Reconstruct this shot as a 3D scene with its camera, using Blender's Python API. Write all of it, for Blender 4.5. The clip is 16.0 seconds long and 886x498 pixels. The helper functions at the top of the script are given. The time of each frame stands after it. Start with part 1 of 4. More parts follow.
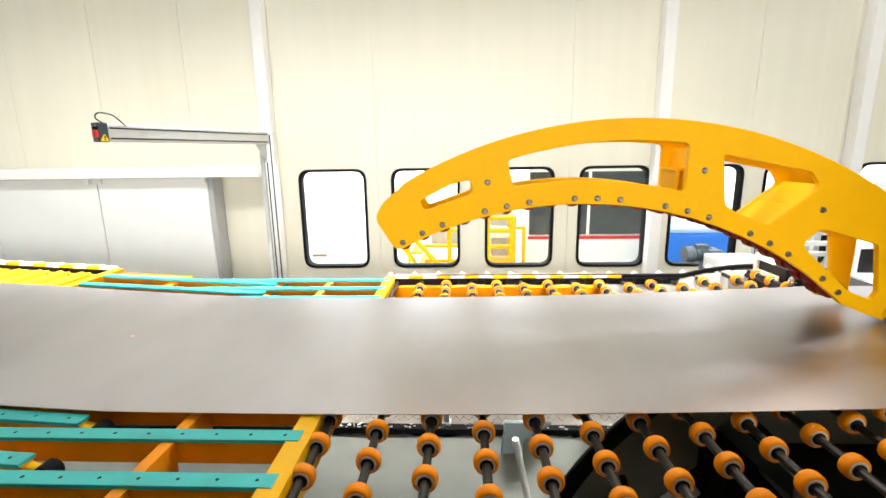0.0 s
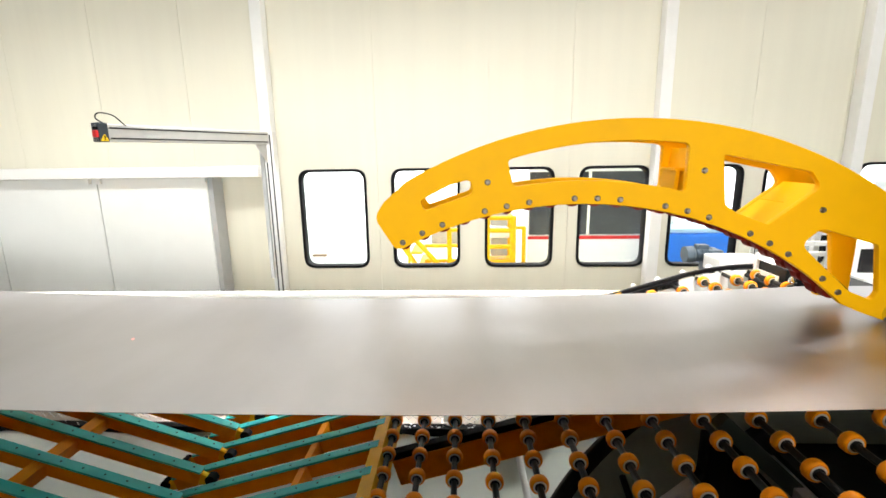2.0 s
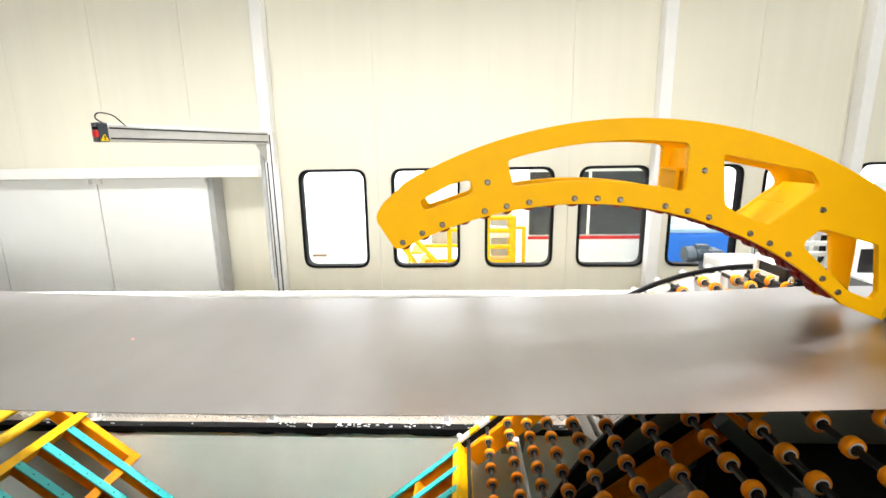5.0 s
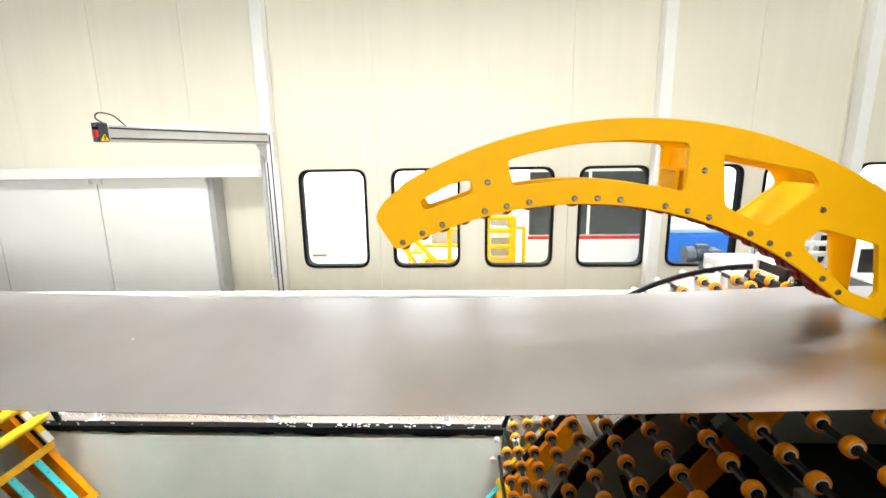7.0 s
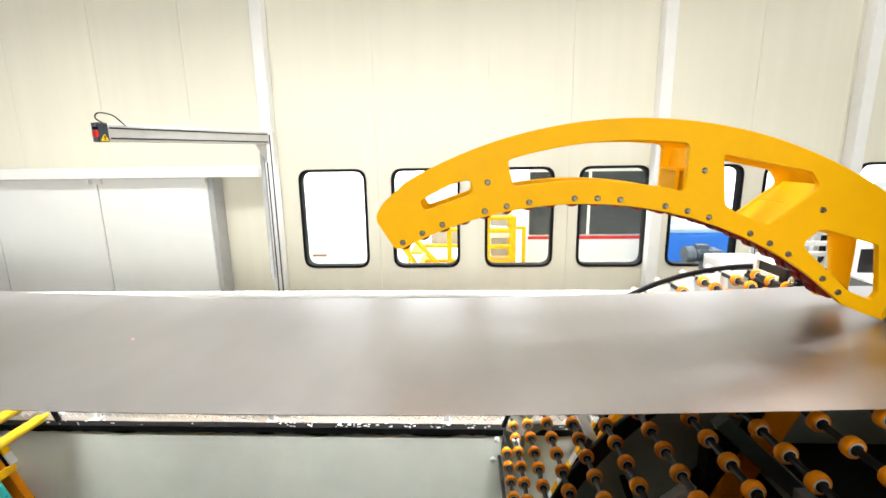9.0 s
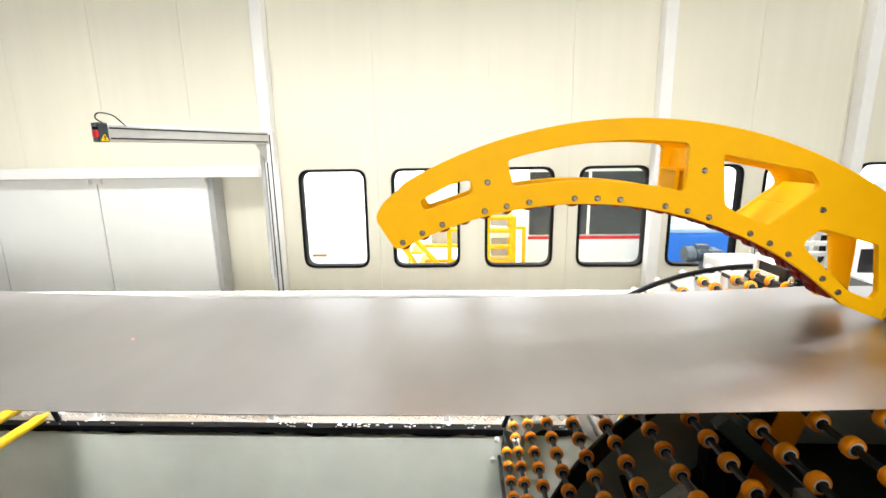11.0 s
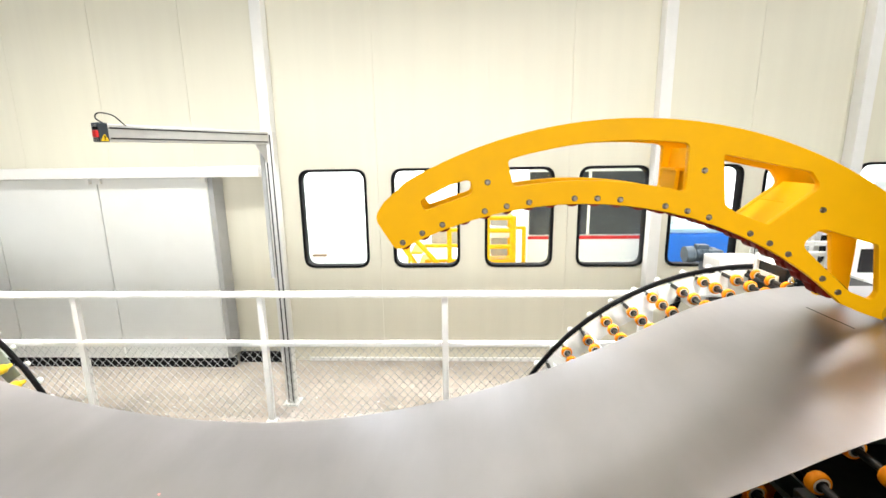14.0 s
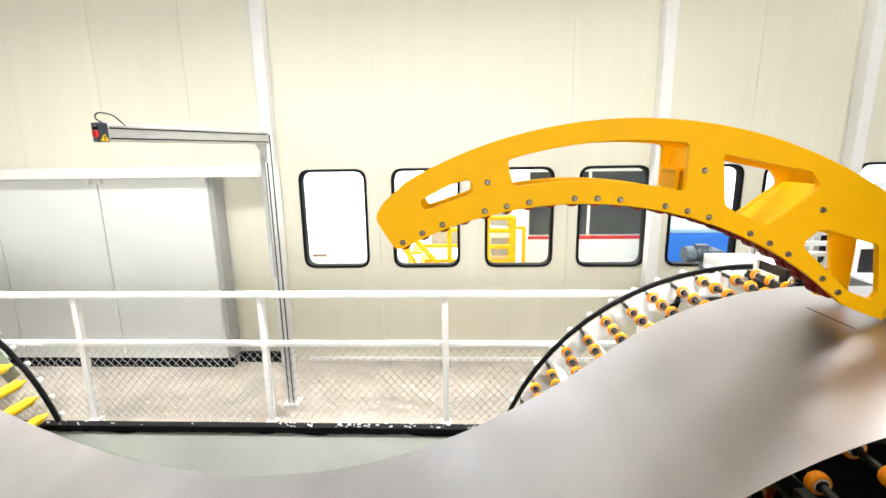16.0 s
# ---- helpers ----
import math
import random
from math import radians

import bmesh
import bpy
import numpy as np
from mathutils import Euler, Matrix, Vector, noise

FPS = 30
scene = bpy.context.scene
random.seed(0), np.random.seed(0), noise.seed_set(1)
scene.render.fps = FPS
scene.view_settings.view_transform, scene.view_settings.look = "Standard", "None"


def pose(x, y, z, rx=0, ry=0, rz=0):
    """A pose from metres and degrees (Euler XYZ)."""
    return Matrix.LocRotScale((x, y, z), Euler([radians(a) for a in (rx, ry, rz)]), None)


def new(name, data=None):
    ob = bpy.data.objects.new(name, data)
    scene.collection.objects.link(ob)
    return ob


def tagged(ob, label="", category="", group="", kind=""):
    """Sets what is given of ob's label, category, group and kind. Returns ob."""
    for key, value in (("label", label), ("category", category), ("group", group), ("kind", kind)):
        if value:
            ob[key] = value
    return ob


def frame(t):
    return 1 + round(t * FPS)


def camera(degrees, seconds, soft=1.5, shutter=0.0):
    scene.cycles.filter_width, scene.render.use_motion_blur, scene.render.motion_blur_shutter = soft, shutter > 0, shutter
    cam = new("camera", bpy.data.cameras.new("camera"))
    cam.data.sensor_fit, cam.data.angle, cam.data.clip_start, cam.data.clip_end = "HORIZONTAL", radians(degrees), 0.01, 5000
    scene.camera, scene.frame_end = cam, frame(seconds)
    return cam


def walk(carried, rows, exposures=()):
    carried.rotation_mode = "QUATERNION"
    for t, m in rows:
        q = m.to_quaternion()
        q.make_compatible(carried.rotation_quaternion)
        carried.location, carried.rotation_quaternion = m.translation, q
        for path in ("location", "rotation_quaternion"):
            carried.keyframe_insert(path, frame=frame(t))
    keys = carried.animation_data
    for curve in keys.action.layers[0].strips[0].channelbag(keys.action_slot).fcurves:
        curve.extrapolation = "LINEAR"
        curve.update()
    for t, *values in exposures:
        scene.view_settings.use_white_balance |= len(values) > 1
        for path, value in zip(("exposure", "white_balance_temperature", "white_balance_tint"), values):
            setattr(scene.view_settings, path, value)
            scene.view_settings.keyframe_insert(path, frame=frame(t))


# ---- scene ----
# ---------- camera ----------
cam = camera(89.1, 16.0, soft=1.6)
EYE = pose(0.0, 0.0, 2.13, 78.163, 0.827, 2.175)
walk(cam, [(0, EYE), (16, EYE)])

# ---------- light ----------
world = bpy.data.worlds.new("hall_world")
scene.world = world
world.use_nodes = True
wn = world.node_tree.nodes
sky = wn.new("ShaderNodeTexSky")
sky.sky_type, sky.sun_disc = "NISHITA", False
sky.sun_elevation, sky.sun_rotation = radians(50), radians(30)
world.node_tree.links.new(sky.outputs[0], wn["Background"].inputs[0])
wn["Background"].inputs[1].default_value = 0.12
scene.view_settings.exposure = -0.12


def area_lamp(name, m, sx, sy, watts, colour=(1.0, 0.96, 0.88)):
    data = bpy.data.lights.new(name, "AREA")
    data.shape, data.size, data.size_y, data.energy, data.color = "RECTANGLE", sx, sy, watts, colour
    ob = new(name, data)
    ob.matrix_world = m
    return ob


# unseen fill lamps without fixtures or openings: a row over the far walkway, a narrow row to brighten the
# pit wall, a band high at the window wall, and a row from behind the camera
DAY = (1.0, 0.985, 0.95)
for lx in (-3.6, -1.2, 1.2, 3.6):
    lamp = area_lamp("walkway_fill", pose(lx, 2.42, 3.95, 27, 0, 0), 2.2, 0.3, 24, DAY)
    lamp.data.spread = radians(100)
    lamp = area_lamp("pit_wall_fill", pose(lx, 2.42, 3.97, 12, 0, 0), 2.2, 0.25, 31, DAY)
    lamp.data.spread = radians(34)
for lx, watts in ((-4.5, 75), (0.0, 185), (4.5, 380)):
    area_lamp("high_north_fill", pose(lx, 4.36, 5.2, -58, 0, 0), 4.2, 1.3, watts, DAY)
    area_lamp("south_fill", pose(lx, -6.9, 2.7, 86, 0, 0), 4.0, 2.2, 285, DAY)
# an unseen fill lamp added to light the bay behind the windows
area_lamp("bay_fill", pose(1.0, 8.0, 5.0), 6.0, 3.0, 700, (1.0, 0.98, 0.95))


# ---------- materials ----------
def mat(name, colour, rough=0.5, metal=0.0, vary=0.08, scale=6.0, detail=6, bump=0.0, bump_scale=80.0, coat=0.0,
        stain=None, stain_amount=0.0, stain_scale=2.0, stain_detail=8, stretch=(1, 1, 1), random_amount=0.0, rough_vary=0.1, spec=0.5):
    m = bpy.data.materials.new(name)
    m.use_nodes = True
    nt = m.node_tree
    nd, ln = nt.nodes, nt.links
    b = nd["Principled BSDF"]
    b.inputs["Roughness"].default_value = rough
    b.inputs["Metallic"].default_value = metal
    b.inputs["Coat Weight"].default_value = coat
    b.inputs["Specular IOR Level"].default_value = spec
    tc = nd.new("ShaderNodeTexCoord")
    mp = nd.new("ShaderNodeMapping")
    mp.inputs["Scale"].default_value = stretch
    ln.new(tc.outputs["Object"], mp.inputs[0])
    n1 = nd.new("ShaderNodeTexNoise")
    n1.inputs["Scale"].default_value, n1.inputs["Detail"].default_value = scale, detail
    ln.new(mp.outputs[0], n1.inputs["Vector"])
    ramp = nd.new("ShaderNodeMapRange")
    ramp.inputs["From Min"].default_value, ramp.inputs["From Max"].default_value = 0.3, 0.7
    ramp.inputs["To Min"].default_value, ramp.inputs["To Max"].default_value = 1 - vary, 1 + vary
    ramp.clamp = False
    ln.new(n1.outputs[0], ramp.inputs[0])
    last = ramp.outputs[0]
    if random_amount:
        oi = nd.new("ShaderNodeObjectInfo")
        r2 = nd.new("ShaderNodeMapRange")
        r2.inputs["To Min"].default_value, r2.inputs["To Max"].default_value = 1 - random_amount, 1 + random_amount
        ln.new(oi.outputs["Random"], r2.inputs[0])
        mm = nd.new("ShaderNodeMath")
        mm.operation = "MULTIPLY"
        ln.new(last, mm.inputs[0]), ln.new(r2.outputs[0], mm.inputs[1])
        last = mm.outputs[0]
    vm = nd.new("ShaderNodeVectorMath")
    vm.operation = "SCALE"
    vm.inputs[0].default_value = colour
    ln.new(last, vm.inputs["Scale"])
    out = vm.outputs[0]
    if stain:
        n3 = nd.new("ShaderNodeTexNoise")
        n3.inputs["Scale"].default_value, n3.inputs["Detail"].default_value = stain_scale, stain_detail
        ln.new(mp.outputs[0], n3.inputs["Vector"])
        r3 = nd.new("ShaderNodeMapRange")
        r3.inputs["From Min"].default_value, r3.inputs["From Max"].default_value = 0.5, 0.72
        r3.inputs["To Max"].default_value = stain_amount
        ln.new(n3.outputs[0], r3.inputs[0])
        mx = nd.new("ShaderNodeMix")
        mx.data_type = "RGBA"
        ln.new(r3.outputs[0], mx.inputs[0])
        ln.new(out, mx.inputs[6])
        mx.inputs[7].default_value = (*stain, 1)
        out = mx.outputs[2]
    ln.new(out, b.inputs["Base Color"])
    if rough_vary:
        r4 = nd.new("ShaderNodeMapRange")
        r4.inputs["From Min"].default_value, r4.inputs["From Max"].default_value = 0.3, 0.7
        r4.inputs["To Min"].default_value, r4.inputs["To Max"].default_value = rough * (1 - rough_vary), min(1, rough * (1 + rough_vary))
        r4.clamp = False
        ln.new(n1.outputs[0], r4.inputs[0])
        ln.new(r4.outputs[0], b.inputs["Roughness"])
    if bump:
        n2 = nd.new("ShaderNodeTexNoise")
        n2.inputs["Scale"].default_value, n2.inputs["Detail"].default_value = bump_scale, 4
        ln.new(mp.outputs[0], n2.inputs["Vector"])
        bp = nd.new("ShaderNodeBump")
        bp.inputs["Strength"].default_value, bp.inputs["Distance"].default_value = bump, 0.004
        ln.new(n2.outputs[0], bp.inputs["Height"])
        ln.new(bp.outputs[0], b.inputs["Normal"])
    return m


def use_uv(m):
    """Lets a material's pattern run on over the pieces by their uv."""
    for link in list(m.node_tree.links):
        if link.from_node.type == "TEX_COORD":
            to = link.to_socket
            m.node_tree.links.remove(link)
            m.node_tree.links.new(m.node_tree.nodes["Texture Coordinate"].outputs["UV"], to)
    return m


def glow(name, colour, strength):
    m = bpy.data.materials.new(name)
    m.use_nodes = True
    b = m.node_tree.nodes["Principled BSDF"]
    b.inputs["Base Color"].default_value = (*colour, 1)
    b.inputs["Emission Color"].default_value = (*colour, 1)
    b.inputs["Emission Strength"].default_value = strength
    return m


M_WALL = mat("cream_sandwich_panel", (0.735, 0.712, 0.595), 0.38, vary=0.025, scale=1.2, bump=0.10, bump_scale=30, stretch=(6, 1, 0.25), stain=(0.66, 0.62, 0.52), stain_amount=0.18, stain_scale=1.1)
M_WHITE = mat("white_steel_paint", (0.82, 0.82, 0.80), 0.35, vary=0.03, scale=5, bump=0.03, stain=(0.5, 0.48, 0.43), stain_amount=0.15, stain_scale=5)
M_DOOR = mat("grey_white_sheet", (0.79, 0.805, 0.785), 0.4, vary=0.03, scale=1.5, stain=(0.6, 0.6, 0.57), stain_amount=0.2)
M_GREY = mat("grey_steel_paint", (0.42, 0.43, 0.43), 0.42, vary=0.06, stain=(0.25, 0.24, 0.22), stain_amount=0.3, stain_scale=6)
M_ALU = mat("aluminium_profile", (0.74, 0.74, 0.73), 0.38, 0.75, vary=0.04, scale=20, stretch=(1, 1, 0.1))
M_FLOOR = mat("worn_concrete", (0.31, 0.27, 0.228), 0.75, vary=0.16, scale=4, bump=0.3, bump_scale=60, stain=(0.2, 0.185, 0.165), stain_amount=0.75, stain_scale=2.2)
M_PIT = mat("painted_concrete", (0.83, 0.88, 0.80), 0.7, vary=0.05, scale=2.5, bump=0.2, bump_scale=25, stain=(0.68, 0.72, 0.65), stain_amount=0.3, stain_scale=1.3)
# dark colour for unseen concrete, chosen to cut bounce light into the pit
M_LOW_BOUNCE = mat("low_bounce_concrete", (0.07, 0.068, 0.062), 0.6, vary=0.2, scale=3, stain=(0.025, 0.024, 0.022), stain_amount=0.7)
M_BLACK = mat("black_rubber", (0.006, 0.006, 0.007), 0.6, spec=0.1, vary=0.2)
M_PLINTH = mat("grey_green_paint", (0.34, 0.38, 0.31), 0.6, vary=0.08, scale=3, stain=(0.22, 0.25, 0.20), stain_amount=0.4, stain_scale=2.5)
# kept near black with low specular so ribs and beds in the pit read as shaded
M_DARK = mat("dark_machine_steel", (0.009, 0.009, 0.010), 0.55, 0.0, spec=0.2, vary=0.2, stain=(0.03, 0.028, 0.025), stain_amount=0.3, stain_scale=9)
M_YELLOW = mat("arm_yellow_paint", (0.97, 0.49, 0.0004), 0.5, spec=0.12, vary=0.03, scale=7, bump=0.03, bump_scale=150, coat=0.0, stain=(0.93, 0.44, 0.001), stain_amount=0.3, stain_scale=3)
M_BAR = mat("bright_yellow_paint", (0.88, 0.47, 0.001), 0.45, spec=0.25, vary=0.05, stain=(0.4, 0.22, 0.02), stain_amount=0.35, stain_scale=9)
M_ORANGE = mat("orange_frame_paint", (0.86, 0.29, 0.001), 0.45, spec=0.25, vary=0.06, stain=(0.35, 0.12, 0.01), stain_amount=0.35, stain_scale=7)
M_TEAL = mat("teal_nylon", (0.03, 0.46, 0.45), 0.5, vary=0.06, scale=10, stain=(0.02, 0.22, 0.19), stain_amount=0.3, stain_scale=8)
M_TYRE = mat("orange_polyurethane", (0.92, 0.28, 0.001), 0.45, spec=0.2, vary=0.05, scale=30, random_amount=0.1, stain=(0.45, 0.13, 0.01), stain_amount=0.4, stain_scale=25)
M_HUB = mat("zinc_hub", (0.62, 0.56, 0.48), 0.45, 0.1, vary=0.08, scale=40)
M_SHAFT = mat("black_oxide_shaft", (0.018, 0.017, 0.016), 0.35, 0.5, vary=0.2, scale=30)
M_ROLLER = mat("yellow_roller_sleeve", (0.86, 0.56, 0.012), 0.42, vary=0.05, scale=9, stain=(0.42, 0.28, 0.03), stain_amount=0.3, stain_scale=5)
M_BOLT = mat("zinc_bolt", (0.19, 0.16, 0.12), 0.35, 0.9, vary=0.15, scale=60)
M_RED = mat("dark_red_roller", (0.15, 0.008, 0.002), 0.6, spec=0.12, vary=0.2, scale=15)
M_CHROME = mat("polished_steel", (0.7, 0.7, 0.7), 0.15, 1.0, vary=0.03)
M_BLUE = mat("blue_machine_paint", (0.01, 0.16, 0.72), 0.4, vary=0.05)
M_REDPAINT = mat("red_paint", (0.62, 0.02, 0.02), 0.4, vary=0.05)
M_PALEBLUE = mat("pale_blue_paint", (0.42, 0.62, 0.82), 0.4, vary=0.06)
M_BRACKET = mat("blue_grey_paint", (0.24, 0.29, 0.29), 0.5, vary=0.08)
M_BRACE = mat("dark_green_paint", (0.05, 0.065, 0.052), 0.4, vary=0.1)
M_MOTOR = mat("blue_grey_motor", (0.075, 0.105, 0.135), 0.45, vary=0.08)
M_GLASSDARK = mat("dark_tinted_glass", (0.05, 0.055, 0.06), 0.15, vary=0.1)
M_TRESTLE = mat("brown_timber", (0.30, 0.20, 0.12), 0.6, vary=0.15, scale=8, stretch=(0.3, 3, 3))
M_STRIP = use_uv(mat("bare_steel_strip", (0.44, 0.428, 0.45), 0.35, 0.9, vary=0.10, scale=1.5, detail=4, stretch=(1.5, 0.6, 1), rough_vary=0.08))
M_SENSOR = mat("dark_sensor_housing", (0.03, 0.04, 0.05), 0.45, vary=0.08)
M_MESH = mat("galvanised_wire", (0.42, 0.44, 0.44), 0.5, 0.3, vary=0.1, scale=20)
M_SIGN = mat("warning_yellow", (0.9, 0.62, 0.01), 0.5, vary=0.02)


# ---------- mesh helpers ----------
def box(bm, x0, x1, y0, y1, z0, z1):
    vs = [bm.verts.new(p) for p in ((x0, y0, z0), (x1, y0, z0), (x1, y1, z0), (x0, y1, z0), (x0, y0, z1), (x1, y0, z1), (x1, y1, z1), (x0, y1, z1))]
    for f in ((0, 3, 2, 1), (4, 5, 6, 7), (0, 1, 5, 4), (1, 2, 6, 5), (2, 3, 7, 6), (3, 0, 4, 7)):
        bm.faces.new([vs[i] for i in f])
    return vs


def boxes(*dims, bevel=0.0):
    bm = bmesh.new()
    for q in dims:
        box(bm, *q)
    if bevel:
        bmesh.ops.bevel(bm, geom=bm.edges[:], offset=bevel, segments=2, profile=0.6, affect="EDGES")
    return bm


def lathe(profile, axis="y", n=20, at=(0, 0, 0)):
    """A turned body: profile of (along, radius) pairs, closed at both ends."""
    bm = bmesh.new()
    rings = []
    for a, r in profile:
        ring = []
        for k in range(n):
            c, s = r * math.cos(2 * math.pi * k / n), r * math.sin(2 * math.pi * k / n)
            p = {"y": (c, a, s), "x": (a, c, s), "z": (c, s, a)}[axis]
            ring.append(bm.verts.new((p[0] + at[0], p[1] + at[1], p[2] + at[2])))
        rings.append(ring)
    for r0, r1 in zip(rings, rings[1:]):
        for k in range(n):
            bm.faces.new((r0[k], r0[(k + 1) % n], r1[(k + 1) % n], r1[k]))
    bm.faces.new(rings[0]), bm.faces.new(rings[-1][::-1])
    bmesh.ops.recalc_face_normals(bm, faces=bm.faces[:])
    return bm


def rod(p, q, r, n=10):
    """A round bar from p to q."""
    p, q = Vector(p), Vector(q)
    bm = lathe([(0, r), ((q - p).length, r)], "z", n)
    bmesh.ops.transform(bm, matrix=Matrix.Translation(p) @ (q - p).to_track_quat("Z", "Y").to_matrix().to_4x4(), verts=bm.verts[:])
    return bm


def merge(*parts_):
    out = bmesh.new()
    for b in parts_:
        me = bpy.data.meshes.new("tmp")
        b.to_mesh(me)
        b.free()
        out.from_mesh(me)
        bpy.data.meshes.remove(me)
    return out


def to_mesh(name, bm, material, smooth=False):
    me = bpy.data.meshes.new(name)
    bm.normal_update()
    bm.to_mesh(me)
    bm.free()
    me.materials.append(material)
    if smooth:
        me.shade_smooth()
        me.set_sharp_from_angle(angle=radians(35))
    return me


def part(name, bm, material, parent=None, label="", smooth=False, at=None):
    me = bm if isinstance(bm, bpy.types.Mesh) else to_mesh(name, bm, material, smooth)
    ob = new(name, me)
    if parent:
        ob.parent = parent
    if at is not None:
        ob.matrix_local = at
    if label:
        ob["label"] = label
    return ob


def thing(name, label, category, group="", at=None):
    ob = new(name)
    ob.empty_display_size = 0.1
    if at is not None:
        ob.matrix_basis = at
    return tagged(ob, label, category, group)


def structure(name, bm, material, label=""):
    return tagged(part(name, bm, material), label, kind="structure")


def fillet(points, radius, n=6):
    """A closed outline with rounded corners; radius is one number or one for each corner."""
    out, m = [], len(points)
    for i, p in enumerate(points):
        r = radius[i] if isinstance(radius, (list, tuple)) else radius
        p = Vector(p)
        a, b = (Vector(points[i - 1]) - p), (Vector(points[(i + 1) % m]) - p)
        if r <= 0:
            out.append(p)
            continue
        half = a.angle(b) / 2
        cut = min(r / math.tan(half), a.length * 0.48, b.length * 0.48)
        p0, p1 = p + a.normalized() * cut, p + b.normalized() * cut
        for k in range(n + 1):
            t = k / n
            out.append((1 - t) ** 2 * p0 + 2 * t * (1 - t) * p + t * t * p1)
    return out


def plate(outlines, thick, bevel=0.0):
    """A flat plate in x and z with holes, its front at y = 0, as a mesh."""
    cu = bpy.data.curves.new("outline", "CURVE")
    cu.dimensions, cu.fill_mode, cu.extrude, cu.bevel_depth, cu.bevel_resolution = "2D", "BOTH", thick / 2 - bevel, bevel, 1
    cu.offset = -bevel
    for pts in outlines:
        sp = cu.splines.new("POLY")
        sp.points.add(len(pts) - 1)
        for k, p in enumerate(pts):
            sp.points[k].co = (p[0], p[1], 0, 1)
        sp.use_cyclic_u = True
    ob = new("outline", cu)
    me = bpy.data.meshes.new_from_object(ob.evaluated_get(bpy.context.evaluated_depsgraph_get()))
    bpy.data.objects.remove(ob)
    me.transform(Matrix.Translation((0, thick / 2, 0)) @ Matrix.Rotation(radians(90), 4, "X"))
    bm = bmesh.new()
    bm.from_mesh(me)
    bpy.data.meshes.remove(me)
    bmesh.ops.remove_doubles(bm, verts=bm.verts[:], dist=1e-5)
    bmesh.ops.recalc_face_normals(bm, faces=bm.faces[:])
    return bm


def arc(cx, cz, r, a0, a1, n):
    return [(cx + r * math.cos(radians(a0 + (a1 - a0) * k / n)), cz + r * math.sin(radians(a0 + (a1 - a0) * k / n))) for k in range(n + 1)]


# ---------- the hall ----------
WALL_Y = 4.42
PIT_X0, PIT_X1, PIT_Y0, PIT_Y1, PIT_Z = -5.9, 3.6, 0.35, 3.2, -2.6
WIN = [-1.26, -0.345, 0.572, 1.475, 2.345, 3.2, 4.05]
WIN_W, WIN_Z0, WIN_Z1 = 0.66, 1.02, 2.0


def rounded_rect(cx, cz, w, h, r, n=6):
    return fillet([(cx - w / 2, cz - h / 2), (cx + w / 2, cz - h / 2), (cx + w / 2, cz + h / 2), (cx - w / 2, cz + h / 2)], r, n)


